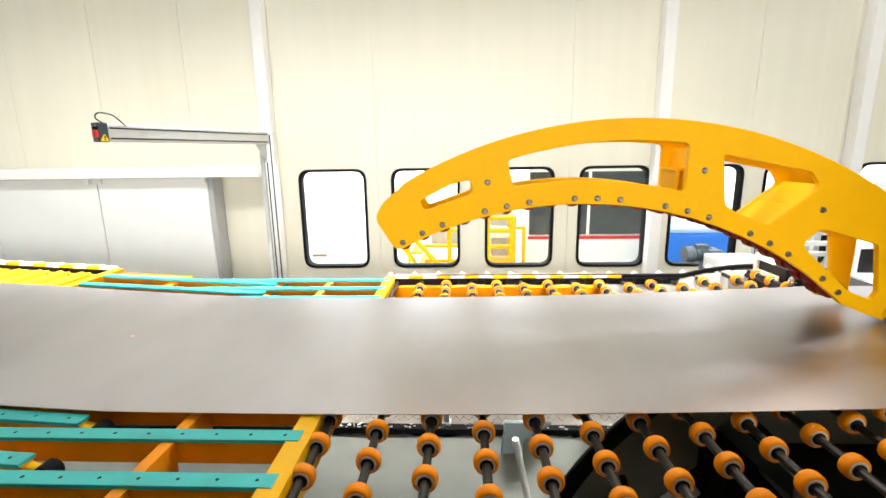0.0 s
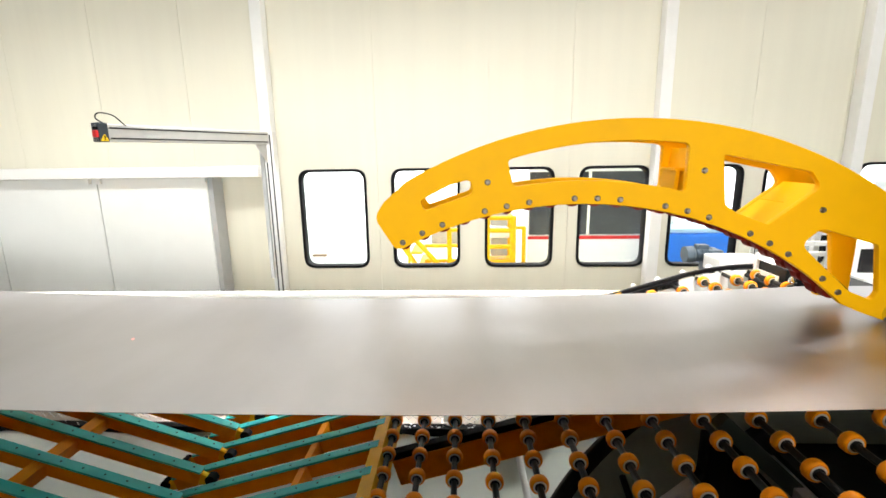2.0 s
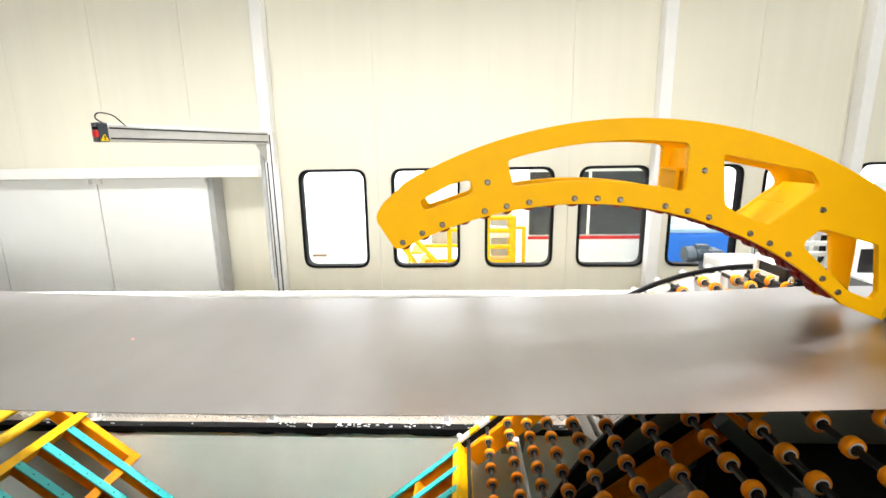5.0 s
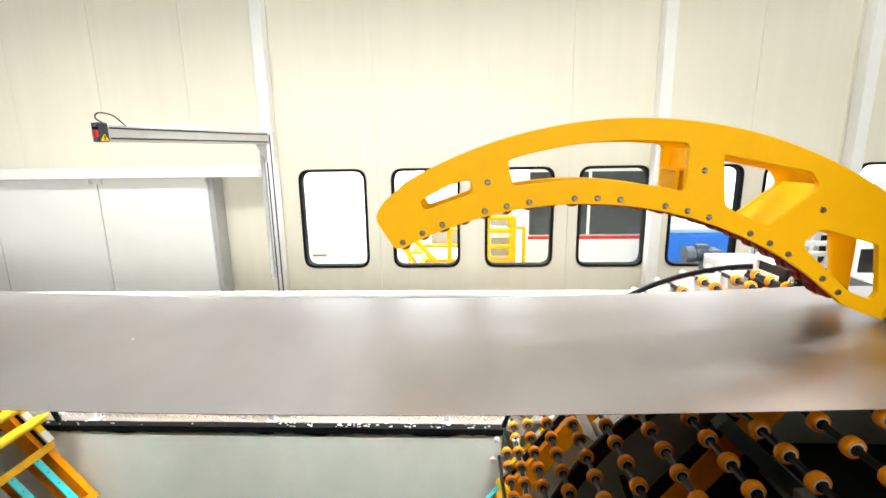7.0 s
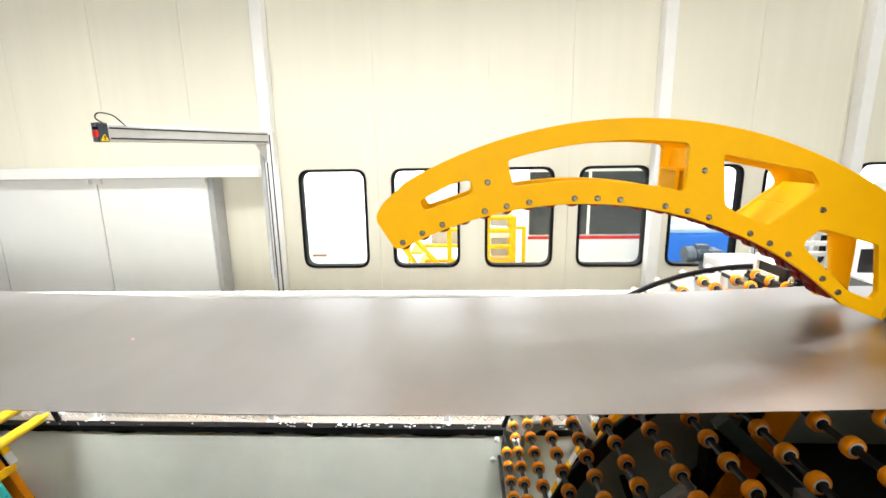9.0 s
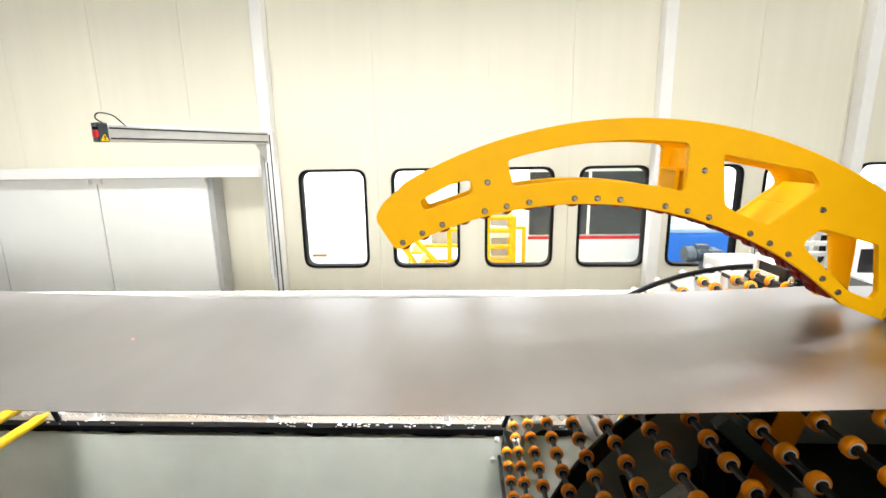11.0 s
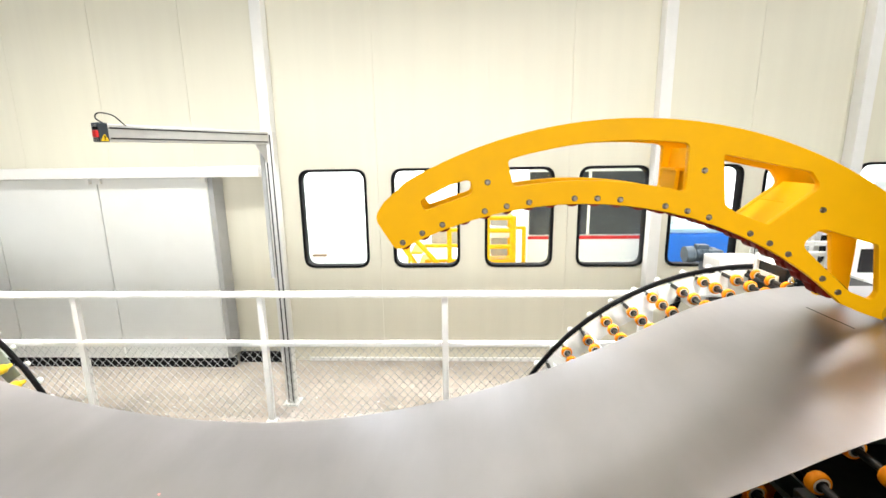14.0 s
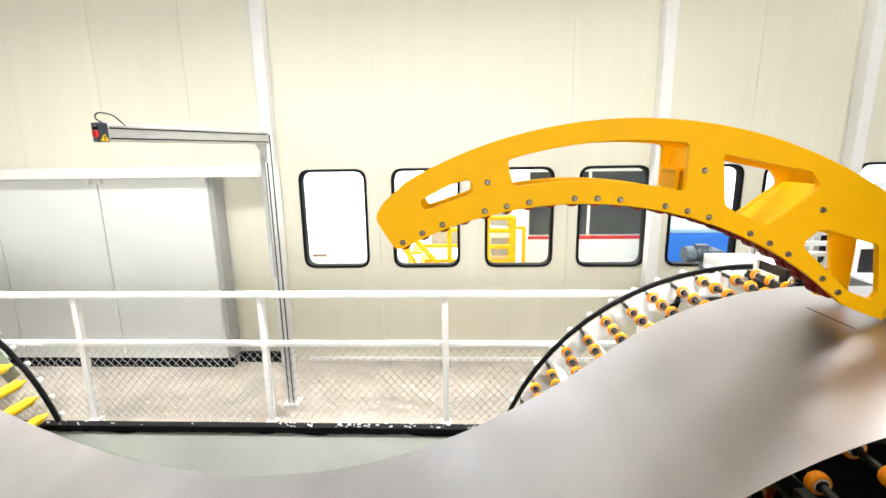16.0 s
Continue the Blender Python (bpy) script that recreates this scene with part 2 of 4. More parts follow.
def hall():
    # the window wall: sandwich panels with narrow joints
    edges = [-9.0, -7.0, -5.2, -4.34, -3.474, -2.606, -1.84, -0.81, 0.263, 1.04, 1.87, 2.7, 3.53, 5.3, 7.0, 9.0]
    wall = structure("wall_north", boxes((-9, 9, WALL_Y + 0.008, WALL_Y + 0.09, 0.0, WIN_Z0 - 0.01), (-9, 9, WALL_Y + 0.008, WALL_Y + 0.09, WIN_Z1 + 0.01, 6.5)), M_WALL, "cream insulated panel wall with a row of windows")
    for a, b in zip(edges, edges[1:]):
        holes = []
        for c in WIN:
            lo, hi = max(a + 0.002, c - WIN_W / 2), min(b - 0.002, c + WIN_W / 2)
            if lo < hi:
                holes.append((lo, hi, c))
        g = 0.0018
        # lower and upper courses run past the windows, the middle is filled between them
        cuts = [(a + g, b - g, 0.0, WIN_Z0), (a + g, b - g, WIN_Z1, 6.5)]
        x = a + g
        for lo, hi, c in sorted(holes):
            if lo - x > 0.004:
                cuts.append((x, lo, WIN_Z0, WIN_Z1))
            x = hi
        if b - g - x > 0.004:
            cuts.append((x, b - g, WIN_Z0, WIN_Z1))
        bm = boxes(*[(x0, x1, WALL_Y, WALL_Y + 0.1, z0, z1) for x0, x1, z0, z1 in cuts])
        bmesh.ops.remove_doubles(bm, verts=bm.verts[:], dist=1e-4)
        part("panel", bm, M_WALL, wall)
    # unseen closing walls, grey instead of cream to cut bounce light
    structure("wall_south", boxes((-9, 9, -7.1, -7, 0, 6.5)), M_GREY, "plain grey panel wall")
    structure("wall_west", boxes((-9.1, -9, -7, WALL_Y, 0, 6.5)), M_GREY, "plain grey panel wall")
    structure("wall_east", boxes((9, 9.1, -7, WALL_Y, 0, 6.5)), M_GREY, "plain grey panel wall")
    structure("ceiling", boxes((-9.1, 9.1, -7.1, WALL_Y + 0.1, 6.5, 6.6)), M_WHITE, "white sheet ceiling")
    structure("floor", boxes((-9, 9, PIT_Y1, WALL_Y, -0.25, 0), (-9, PIT_X0, PIT_Y0, PIT_Y1, -0.25, 0), (PIT_X1, 9, PIT_Y0, PIT_Y1, -0.25, 0)),
              M_FLOOR, "worn tan concrete floor around the pit")
    structure("floor_near", boxes((-9, 9, -7, PIT_Y0, -0.25, 0)), M_LOW_BOUNCE, "unseen concrete floor darkened to cut bounce light")
    structure("pit_wall", boxes((PIT_X0 - 0.1, PIT_X1 + 0.1, PIT_Y1 - 0.005, PIT_Y1 + 0.1, PIT_Z, -0.252), (PIT_X0, PIT_X1, PIT_Y1 - 0.005, PIT_Y1 - 0.001, -0.252, -0.046),
                                (PIT_X0 - 0.1, PIT_X0, PIT_Y0, PIT_Y1 - 0.005, PIT_Z, -0.252), (PIT_X1, PIT_X1 + 0.1, PIT_Y0, PIT_Y1 - 0.005, PIT_Z, -0.252)), M_PIT, "pale painted concrete wall of the looping pit")
    # unseen near side of the pit, its shade put into the colour
    structure("pit_wall_near", boxes((PIT_X0 - 0.1, PIT_X1 + 0.1, PIT_Y0 - 0.1, PIT_Y0, PIT_Z, -0.25)), M_LOW_BOUNCE, "unseen concrete pit wall with shade in its dark colour")
    # unseen light blocker, lower on the right so the wheels there get light
    structure("pit_shade_wall", boxes((PIT_X0 - 0.1, 1.15, 0.52, 0.615, -2.59, 1.53), (1.154, PIT_X1 + 0.1, 0.52, 0.615, -2.59, 1.20), bevel=0.004), M_DARK, "unseen black wall that keeps south light out of the pit")
    structure("pit_floor", boxes((PIT_X0 - 0.1, PIT_X1 + 0.1, PIT_Y0 - 0.1, PIT_Y1 + 0.1, PIT_Z - 0.1, PIT_Z)), M_LOW_BOUNCE, "unseen concrete pit floor darkened to cut bounce light")
    structure("kerb", boxes((PIT_X0, PIT_X1, PIT_Y1 - 0.012, PIT_Y1 + 0.06, -0.045, 0.006), bevel=0.003), M_BLACK, "black steel edge angle of the pit")
    # added out of view to darken the strip's right end and its reflection
    structure("reflection_block", boxes((2.13, 4.2, 0.75, 2.3, 1.39, 3.0), bevel=0.01), M_DARK, "unseen dark block for the strip to reflect")
    # columns
    for x in (-1.83, 1.845, 3.6):
        structure("column", boxes((x - 0.052, x + 0.052, WALL_Y - 0.12, WALL_Y - 0.002, 0, 6.5), bevel=0.006), M_WHITE, "white painted steel wall column")
    structure("trim", boxes((-1.62, 9, WALL_Y - 0.02, WALL_Y - 0.002, 0, 0.035)), M_WHITE, "white skirting at the panel wall")


def windows():
    for i, c in enumerate(WIN):
        cz, h = (WIN_Z0 + WIN_Z1) / 2, WIN_Z1 - WIN_Z0
        w = tagged(new("window_%d" % (i + 1)), "fixed window with rounded corners and black rubber gasket", kind="structure")
        part("window_frame", plate([[(c - WIN_W / 2 - 0.004, WIN_Z0 - 0.004), (c + WIN_W / 2 + 0.004, WIN_Z0 - 0.004), (c + WIN_W / 2 + 0.004, WIN_Z1 + 0.004), (c - WIN_W / 2 - 0.004, WIN_Z1 + 0.004)],
                                    rounded_rect(c, cz, WIN_W, h, 0.11)], 0.096), M_WALL, w, at=pose(0, WALL_Y + 0.002, 0))
        part("gasket", plate([rounded_rect(c, cz, WIN_W + 0.012, h + 0.012, 0.115), rounded_rect(c, cz, WIN_W - 0.042, h - 0.042, 0.095)], 0.10, 0.006), M_BLACK, w, "black rubber gasket", smooth=True, at=pose(0, WALL_Y - 0.014, 0))
        pane = part("pane", boxes((c - WIN_W / 2, c + WIN_W / 2, WALL_Y + 0.05, WALL_Y + 0.056, WIN_Z0, WIN_Z1)), M_GLASS, w)
        pane.visible_shadow = False


def clear_glass():
    m = bpy.data.materials.new("clear_glass")
    m.use_nodes = True
    nt = m.node_tree
    b = nt.nodes["Principled BSDF"]
    b.inputs["Transmission Weight"].default_value = 1.0
    b.inputs["Roughness"].default_value = 0.0
    b.inputs["IOR"].default_value = 1.1
    b.inputs["Base Color"].default_value = (0.96, 0.98, 0.98, 1)
    return m


M_GLASS = clear_glass()


def beyond_windows():
    structure("ground", boxes((-40, 40, WALL_Y + 0.1, 40, -0.3, -0.15)), M_PIT, "pale concrete ground of the next bay")
    # the backdrop sheet glows in place of daylight outside
    structure("backdrop", boxes((-40, 40, 14, 14.1, -0.15, 12)), glow("bright_daylight", (1.0, 1.0, 1.0), 2.2), "glowing white sheet standing in for daylight")
    # access stair and platform with yellow rails
    st = thing("access_stair", "yellow tubular access stair with handrails", "stair")
    y0 = 6.0
    for x0, z0, x1, z1 in ((-1.15, 1.46, -0.3, 0.17), (-0.9, 1.33, 0.0, 0.29)):
        part("stringer", rod((x0, y0, z0), (x1, y0, z1), 0.035), M_BAR, st)
    for k in range(8):
        part("step", boxes((-1.02 + 0.11 * k, -0.86 + 0.11 * k, y0 + 0.03, y0 + 0.6, 1.26 - 0.155 * k, 1.285 - 0.155 * k)), M_BAR, st)
    for x in (-0.16, 0.1):
        part("post", rod((x, y0 + 0.08, -0.15), (x, y0 + 0.08, 1.15), 0.034), M_BAR, st)
    for z in (0.69, 0.90, 1.12):
        part("rail", rod((-0.5 if z < 1.0 else -0.2, y0 + 0.08, z), (0.1, y0 + 0.08, z), 0.026), M_BAR, st)
    part("control_box", boxes((-0.45, -0.02, y0 + 0.7, y0 + 1.0, 0.8, 1.22), bevel=0.02), M_GREY, st, "grey machine housing")
    part("foot_rail", rod((-0.72, y0 + 0.08, 0.5), (-0.72, y0 + 0.08, 0.95), 0.02), M_BAR, st)
    pl = thing("work_platform", "yellow tubular work platform with guard rails", "platform")
    for x in (0.35, 0.70):
        part("post", rod((x, y0, -0.15), (x, y0, 1.31), 0.042), M_BAR, pl)
        part("post", rod((x, y0 + 0.6, -0.15), (x, y0 + 0.6, 1.31), 0.036), M_BAR, pl)
        part("side_rail", rod((x, y0, 1.28), (x, y0 + 0.6, 1.28), 0.026), M_BAR, pl)
    for z in (0.69, 0.90, 1.12, 1.29):
        part("rail", rod((0.33, y0, z), (0.72, y0, z), 0.030), M_BAR, pl)
    part("post", rod((0.86, y0 + 0.1, -0.15), (0.86, y0 + 0.1, 1.15), 0.03), M_BAR, pl)
    part("rail", rod((0.70, y0 + 0.1, 1.14), (0.88, y0 + 0.1, 1.14), 0.024), M_BAR, pl)
    part("deck", boxes((0.33, 0.72, y0 + 0.04, y0 + 0.58, 0.60, 0.65)), M_BAR, pl)
    part("control_box", boxes((0.42, 0.66, y0 + 0.30, y0 + 0.5, 1.13, 1.36), bevel=0.02), M_GREY, pl, "grey control box")
    part("control_box", boxes((0.42, 0.68, y0 + 0.24, y0 + 0.5, 0.97, 1.10), bevel=0.02), M_WHITE, pl, "white control box")
    part("control_box", boxes((0.42, 0.66, y0 + 0.30, y0 + 0.5, 0.70, 0.95), bevel=0.02), M_GREY, pl, "grey control box")
    rp = thing("bay_post", "dark red painted steel post in the next bay", "post")
    part("shaft", boxes((-1.72, -1.66, 8.0, 8.06, -0.15, 1.33), bevel=0.005), M_REDPAINT, rp)
    part("cap_plate", boxes((-1.75, -1.63, 7.97, 8.09, 1.331, 1.345)), M_GREY, rp)
    sb = thing("sawhorse", "low brown timber trestle in the next bay", "trestle")
    part("beam", boxes((-2.74, -2.48, 8.0, 8.06, 0.32, 0.36), bevel=0.004), M_TRESTLE, sb)
    for x in (-2.72, -2.53):
        part("leg", boxes((x, x + 0.03, 8.0, 8.06, -0.15, 0.32), bevel=0.004), M_WHITE, sb)
    # white cabin with dark windows and a red stripe
    cb = thing("machine_cabin", "white machine cabin with dark windows and red stripe", "cabin")
    part("body", boxes((0.98, 3.1, 6.6, 9, -0.15, 2.7), bevel=0.03), M_WHITE, cb)
    for a, b in ((1.0, 1.60), (1.68, 2.62)):
        part("window", boxes((a, b, 6.575, 6.62, 0.955, 1.865), bevel=0.01), M_GLASSDARK, cb, "dark tinted glass")
    for x in (1.64, 1.85):
        part("mullion", boxes((x - 0.02, x + 0.02, 6.56, 6.6, 0.96, 1.95), bevel=0.004), M_WHITE, cb, "white window mullion")
    part("stripe", boxes((0.985, 3.09, 6.585, 6.61, 0.885, 0.93)), M_REDPAINT, cb, "red painted stripe")
    bl = thing("blue_machine", "blue painted machine housing with pale blue top", "machine")
    part("housing", boxes((2.75, 3.9, 6.1, 7.2, -0.15, 1.035), bevel=0.04), M_BLUE, bl)
    part("cover", boxes((2.75, 3.9, 6.15, 7.1, 1.035, 1.10), bevel=0.02), M_PALEBLUE, bl, "pale blue cover")
    for k in range(3):
        part("control_box", boxes((4.4 + k * 0.7, 4.9 + k * 0.7, 6.2, 6.6, -0.15, 1.5 + 0.1 * k), bevel=0.03), M_GREY, bl, "grey machine cabinet")


# ---------- railing, door, sensor post ----------
def railing():
    y = 3.29
    r = thing("railing", "white painted steel guard railing with wire mesh infill", "railing")
    xs = [-6.05, -4.56, -3.07, -1.566, -0.128, 1.37, 2.87]
    for x in xs:
        part("post", boxes((x - 0.024, x + 0.024, y - 0.012, y + 0.03, 0.008, 1.07), bevel=0.004), M_WHITE, r)
        part("foot_plate", boxes((x - 0.04, x + 0.04, y - 0.03, y + 0.045, 0.0, 0.008)), M_WHITE, r)
    part("top_rail", boxes((-6.3, 3.0, y - 0.03, y + 0.025, 1.065, 1.112), bevel=0.012), M_WHITE, r, smooth=True)
    for a, b in zip(xs, xs[1:]):
        part("mid_rail", boxes((a + 0.026, b - 0.026, y - 0.022, y + 0.022, 0.661, 0.705), bevel=0.010), M_WHITE, r, smooth=True)
        # woven wire infill
        me = bmesh.new()
        z0, z1, w, pitch = 0.02, 0.653, 0.0022, 0.068
        for s in (1, -1):
            k = a - (z1 - z0)
            while k < b + (z1 - z0):
                x0, x1, c0, c1 = k, k + s * (z1 - z0) * 0.9, z0, z1
                # clip to the bay
                for lim, low in ((a + 0.03, True), (b - 0.03, False)):
                    for q in (0, 1):
                        xa, xb = (x0, x1) if q == 0 else (x1, x0)
                        if (xa < lim) == low and (xb < lim) != low:
                            f = (lim - xa) / (xb - xa)
                            if q == 0:
                                c0, x0 = c0 + f * (c1 - c0), lim
                            else:
                                c1, x1 = c1 + f * (c0 - c1), lim
                if min(x0, x1) >= a + 0.029 and max(x0, x1) <= b - 0.029 and c1 - c0 > 0.01:
                    yy = y + 0.004 * s
                    vs = [me.verts.new(p) for p in ((x0 - w, yy, c0), (x0 + w, yy - w, c0), (x0 + w, yy + w, c0), (x1 - w, yy, c1), (x1 + w, yy - w, c1), (x1 + w, yy + w, c1))]
                    for f in ((0, 1, 4, 3), (1, 2, 5, 4), (2, 0, 3, 5)):
                        me.faces.new([vs[i] for i in f])
                k += pitch
        part("wire_mesh", me, M_MESH, r, "galvanised grey wire mesh")


def kerb_flecks():
    """Paint flecks and swept grit along the pit edge."""
    rng = random.Random(7)
    bm = bmesh.new()
    for k in range(330):
        x = rng.uniform(-5.2, 2.4)
        if x < -1.5 and rng.random() < 0.75:
            continue
        y = PIT_Y1 + abs(rng.gauss(0.035, 0.03))
        if rng.random() < 0.12:
            y = PIT_Y1 + rng.uniform(0.05, 0.45)
        r, n = rng.uniform(0.003, 0.010), 6
        a0 = rng.uniform(0, 6.28)
        top = [bm.verts.new((x + r * 1.5 * rng.uniform(0.6, 1.2) * math.cos(a0 + 6.283 * q / n), y + r * 0.6 * math.sin(a0 + 6.283 * q / n), 0.0085 + rng.uniform(0, 0.004))) for q in range(n)]
        low = [bm.verts.new((v.co.x, v.co.y, 0.0001)) for v in top]
        bm.faces.new(top)
        for q in range(n):
            bm.faces.new((top[q - 1], low[q - 1], low[q], top[q]))
    bmesh.ops.recalc_face_normals(bm, faces=bm.faces[:])
    tagged(part("paint_flecks", bm, M_WHITE), "white paint flecks and grit along the pit edge", "debris", kind="stuff")


def kerb_drips():
    """Black paint that runs unevenly down the pit wall below the edge angle."""
    rng = random.Random(11)
    bm = bmesh.new()
    x, h = PIT_X0 + 0.02, 0.008
    y0, y1 = PIT_Y1 - 0.009, PIT_Y1 - 0.0055
    while x < PIT_X1 - 0.1:
        w = rng.uniform(0.02, 0.07)
        h2 = min(0.018, max(0.001, h + rng.gauss(0, 0.007)))
        vs = [bm.verts.new(p) for p in ((x, y0, -0.0455), (x + w, y0, -0.0455), (x + w, y0, -0.0455 - h2), (x, y0, -0.0455 - h),
                                        (x, y1, -0.0455), (x + w, y1, -0.0455), (x + w, y1, -0.0455 - h2), (x, y1, -0.0455 - h))]
        for f in ((0, 3, 2, 1), (4, 5, 6, 7), (3, 7, 6, 2)):
            bm.faces.new([vs[i] for i in f])
        x, h = x + w, h2
    tagged(part("paint_drips", bm, M_BLACK), "black paint run down below the pit edge", "paint", kind="stuff")


def sheet_door():
    y = 4.22
    d = thing("sliding_door", "closed grey-white sheet metal sliding door panels on a white track", "door")
    for a, b in ((-7.2, -4.574), (-4.563, -3.489), (-3.478, -2.41)):
        part("panel", boxes((a, b, y, y + 0.12, 0.11, 1.95), bevel=0.004), M_DOOR, d)
    part("seam_backing", boxes((-7.1, -2.45, y + 0.124, y + 0.14, 0.12, 1.95)), M_GREY, d, "grey backing behind the seams")
    part("track_gap", boxes((-7.2, -2.41, y + 0.004, y + 0.11, 1.9505, 1.9545)), M_DARK, d, "dark gap under the track")
    part("edge_strip", boxes((-2.408, -2.36, y + 0.012, WALL_Y - 0.004, 0.11, 1.95), bevel=0.004), M_GREY, d, "grey end strip")
    part("skirt", boxes((-7.2, -2.36, y + 0.02, y + 0.1, 0.0, 0.105)), M_BLACK, d, "black rubber bottom seal")
    part("skirt", boxes((-2.355, -1.80, WALL_Y - 0.06, WALL_Y - 0.003, 0.0, 0.10)), M_BLACK, d, "black rubber bottom seal")
    part("track", boxes((-7.2, -1.86, y - 0.09, y + 0.09, 1.955, 2.055), bevel=0.006), M_WHITE, d, "white steel door track")
    for x in (-3.55, -3.44, -2.42):
        part("roller_hanger", boxes((x - 0.02, x + 0.02, y - 0.04, y - 0.006, 1.90, 1.952), bevel=0.004), M_WHITE, d)


def sensor_post():
    s = thing("sensor_stand", "aluminium profile stand with cantilever arm and laser sensor", "sensor stand")
    x, y = -1.495, 3.575

    def profile(w, length):
        bm = boxes((-w / 2, w / 2, -w / 2, w / 2, 0, length), bevel=0.004)
        return bm
    part("foot_plate", boxes((x - 0.07, x + 0.07, y - 0.07, y + 0.07, 0, 0.012), bevel=0.003), M_ALU, s)
    part("post", profile(0.075, 2.31), M_ALU, s, at=pose(x, y, 0.012))
    for dx in (-0.018, 0.018):
        part("groove", boxes((x + dx - 0.005, x + dx + 0.005, y - 0.0395, y - 0.036, 0.03, 2.3)), M_DARK, s)
    part("cable_duct", boxes((x - 0.078, x - 0.046, y - 0.03, y + 0.01, 1.15, 2.2), bevel=0.004), M_GREY, s, "grey cable duct")
    p0, p1 = Vector((x, y - 0.0, 2.275)), Vector((-1.985, 2.45, 2.268))
    d = p1 - p0
    rot = Vector((d.x, d.y, 0)).normalized().to_track_quat("X", "Z").to_matrix().to_4x4()
    arm = part("arm", boxes((0.04, d.length, -0.03, 0.03, -0.048, 0.048), bevel=0.004), M_ALU, s, at=Matrix.Translation(p0) @ rot)
    for dz in (-0.03, 0.026):
        part("groove", boxes((0.05, d.length - 0.06, 0.029, 0.0325, dz - 0.004, dz + 0.004)), M_DARK, arm)
    part("gusset", plate([[(0.03, -0.05), (0.15, -0.05), (0.03, -0.2)]], 0.008), M_ALU, s, at=Matrix.Translation(p0) @ rot @ pose(0, -0.004, 0))
    head = part("sensor_head", boxes((d.length - 0.05, d.length + 0.0, -0.03, 0.038, -0.05, 0.053), bevel=0.006), M_SENSOR, s, "dark grey sensor housing", at=Matrix.Translation(p0) @ rot)
    part("emitter", boxes((d.length + 0.0, d.length + 0.016, 0.002, 0.036, -0.026, 0.012), bevel=0.004), M_REDPAINT, head, "red sensor front")
    part("connector", boxes((d.length + 0.0, d.length + 0.012, 0.002, 0.034, 0.014, 0.03)), M_BLACK, head)
    part("warning_sign", plate([fillet([(-0.022, -0.02), (0.022, -0.02), (0.0, 0.02)], 0.003)], 0.002), M_SIGN, head, "yellow warning triangle", at=pose(d.length - 0.025, 0.0385, -0.026))
    part("sign_mark", boxes((d.length - 0.028, d.length - 0.022, 0.0406, 0.0415, -0.039, -0.016)), M_BLACK, head)
    cu = bpy.data.curves.new("cable", "CURVE")
    cu.dimensions, cu.bevel_depth = "3D", 0.0035
    sp = cu.splines.new("BEZIER")
    pts = [(-1.955, 2.49, 2.32), (-1.985, 2.47, 2.365), (-1.93, 2.50, 2.375), (-1.88, 2.55, 2.315)]
    sp.bezier_points.add(len(pts) - 1)
    for b, p in zip(sp.bezier_points, pts):
        b.co, b.handle_left_type, b.handle_right_type = p, "AUTO", "AUTO"
    ob = new("tmp", cu)
    me = bpy.data.meshes.new_from_object(ob.evaluated_get(bpy.context.evaluated_depsgraph_get()))
    bpy.data.objects.remove(ob)
    me.materials.append(M_BLACK)
    part("cable", me, M_BLACK, s, "black sensor cable")


# ---------- roller guides ----------
GR = (2.03, -0.457)      # centre of the wheel guide's arc
GL = (-5.0, -0.40)     # centre of the roller guide's arc
RAIL_R, RAIL_RR = 1.90, 1.825      # guide radius under the rollers and under the wheels
Y_FAR, Y_NEAR = 3.10, 0.80
WHEEL_R, WHEEL_PITCH = 0.038, 0.1455


def wheel_mesh():
    """A skate wheel: orange tyre on a zinc hub."""
    t, w = WHEEL_R, 0.017
    bm = lathe([(-w, 0.0245), (-w, t - 0.006), (-w + 0.003, t - 0.0025), (-w * 0.45, t - 0.0004), (w * 0.45, t - 0.0004), (w - 0.003, t - 0.0025), (w, t - 0.006), (w, 0.0245)], n=18)
    tyre_faces = len(bm.faces)
    bm = merge(bm, lathe([(-w + 0.006, 0.020), (-w - 0.001, 0.020), (-w - 0.001, 0.0265), (-w + 0.001, 0.027), (w - 0.001, 0.027), (w + 0.001, 0.0265), (w + 0.001, 0.020), (w - 0.006, 0.020)], n=18),
               lathe([(-w - 0.004, 0.012), (-w - 0.004, 0.0198), (w + 0.004, 0.0198), (w + 0.004, 0.012)], n=14))
    ring_faces = tyre_faces + 18 * 7 + 2
    for k, f in enumerate(bm.faces):
        f.material_index = 0 if k < tyre_faces else (1 if k < ring_faces else 2)
    me = to_mesh("wheel", bm, M_TYRE, True)
    me.materials.append(M_HUB)
    me.materials.append(M_SHAFT)
    return me


WHEEL = wheel_mesh()
SHAFT = to_mesh("shaft", lathe([(Y_NEAR, 0.0135), (Y_FAR, 0.0135)], n=10), M_SHAFT, True)
CAP = to_mesh("cap", lathe([(0, 0.012), (0.004, 0.021), (0.03, 0.021), (0.036, 0.015)], n=14), M_WHITE, True)
LINK = to_mesh("link", plate([fillet([(-0.088, 0.020), (0.088, 0.020), (0.0895, 0.046), (-0.0895, 0.046)], 0.002)], 0.03), M_BLACK)
LINK_PLATE = to_mesh("link_plate", plate([fillet([(-0.10, -0.13), (0.10, -0.13), (0.10, 0.012), (-0.10, 0.012)], 0.012)], 0.005), M_DOOR)
LINK_PLATE_DARK = to_mesh("link_plate", plate([fillet([(-0.10, -0.13), (0.10, -0.13), (0.10, 0.012), (-0.10, 0.012)], 0.012)], 0.005), M_PLINTH)
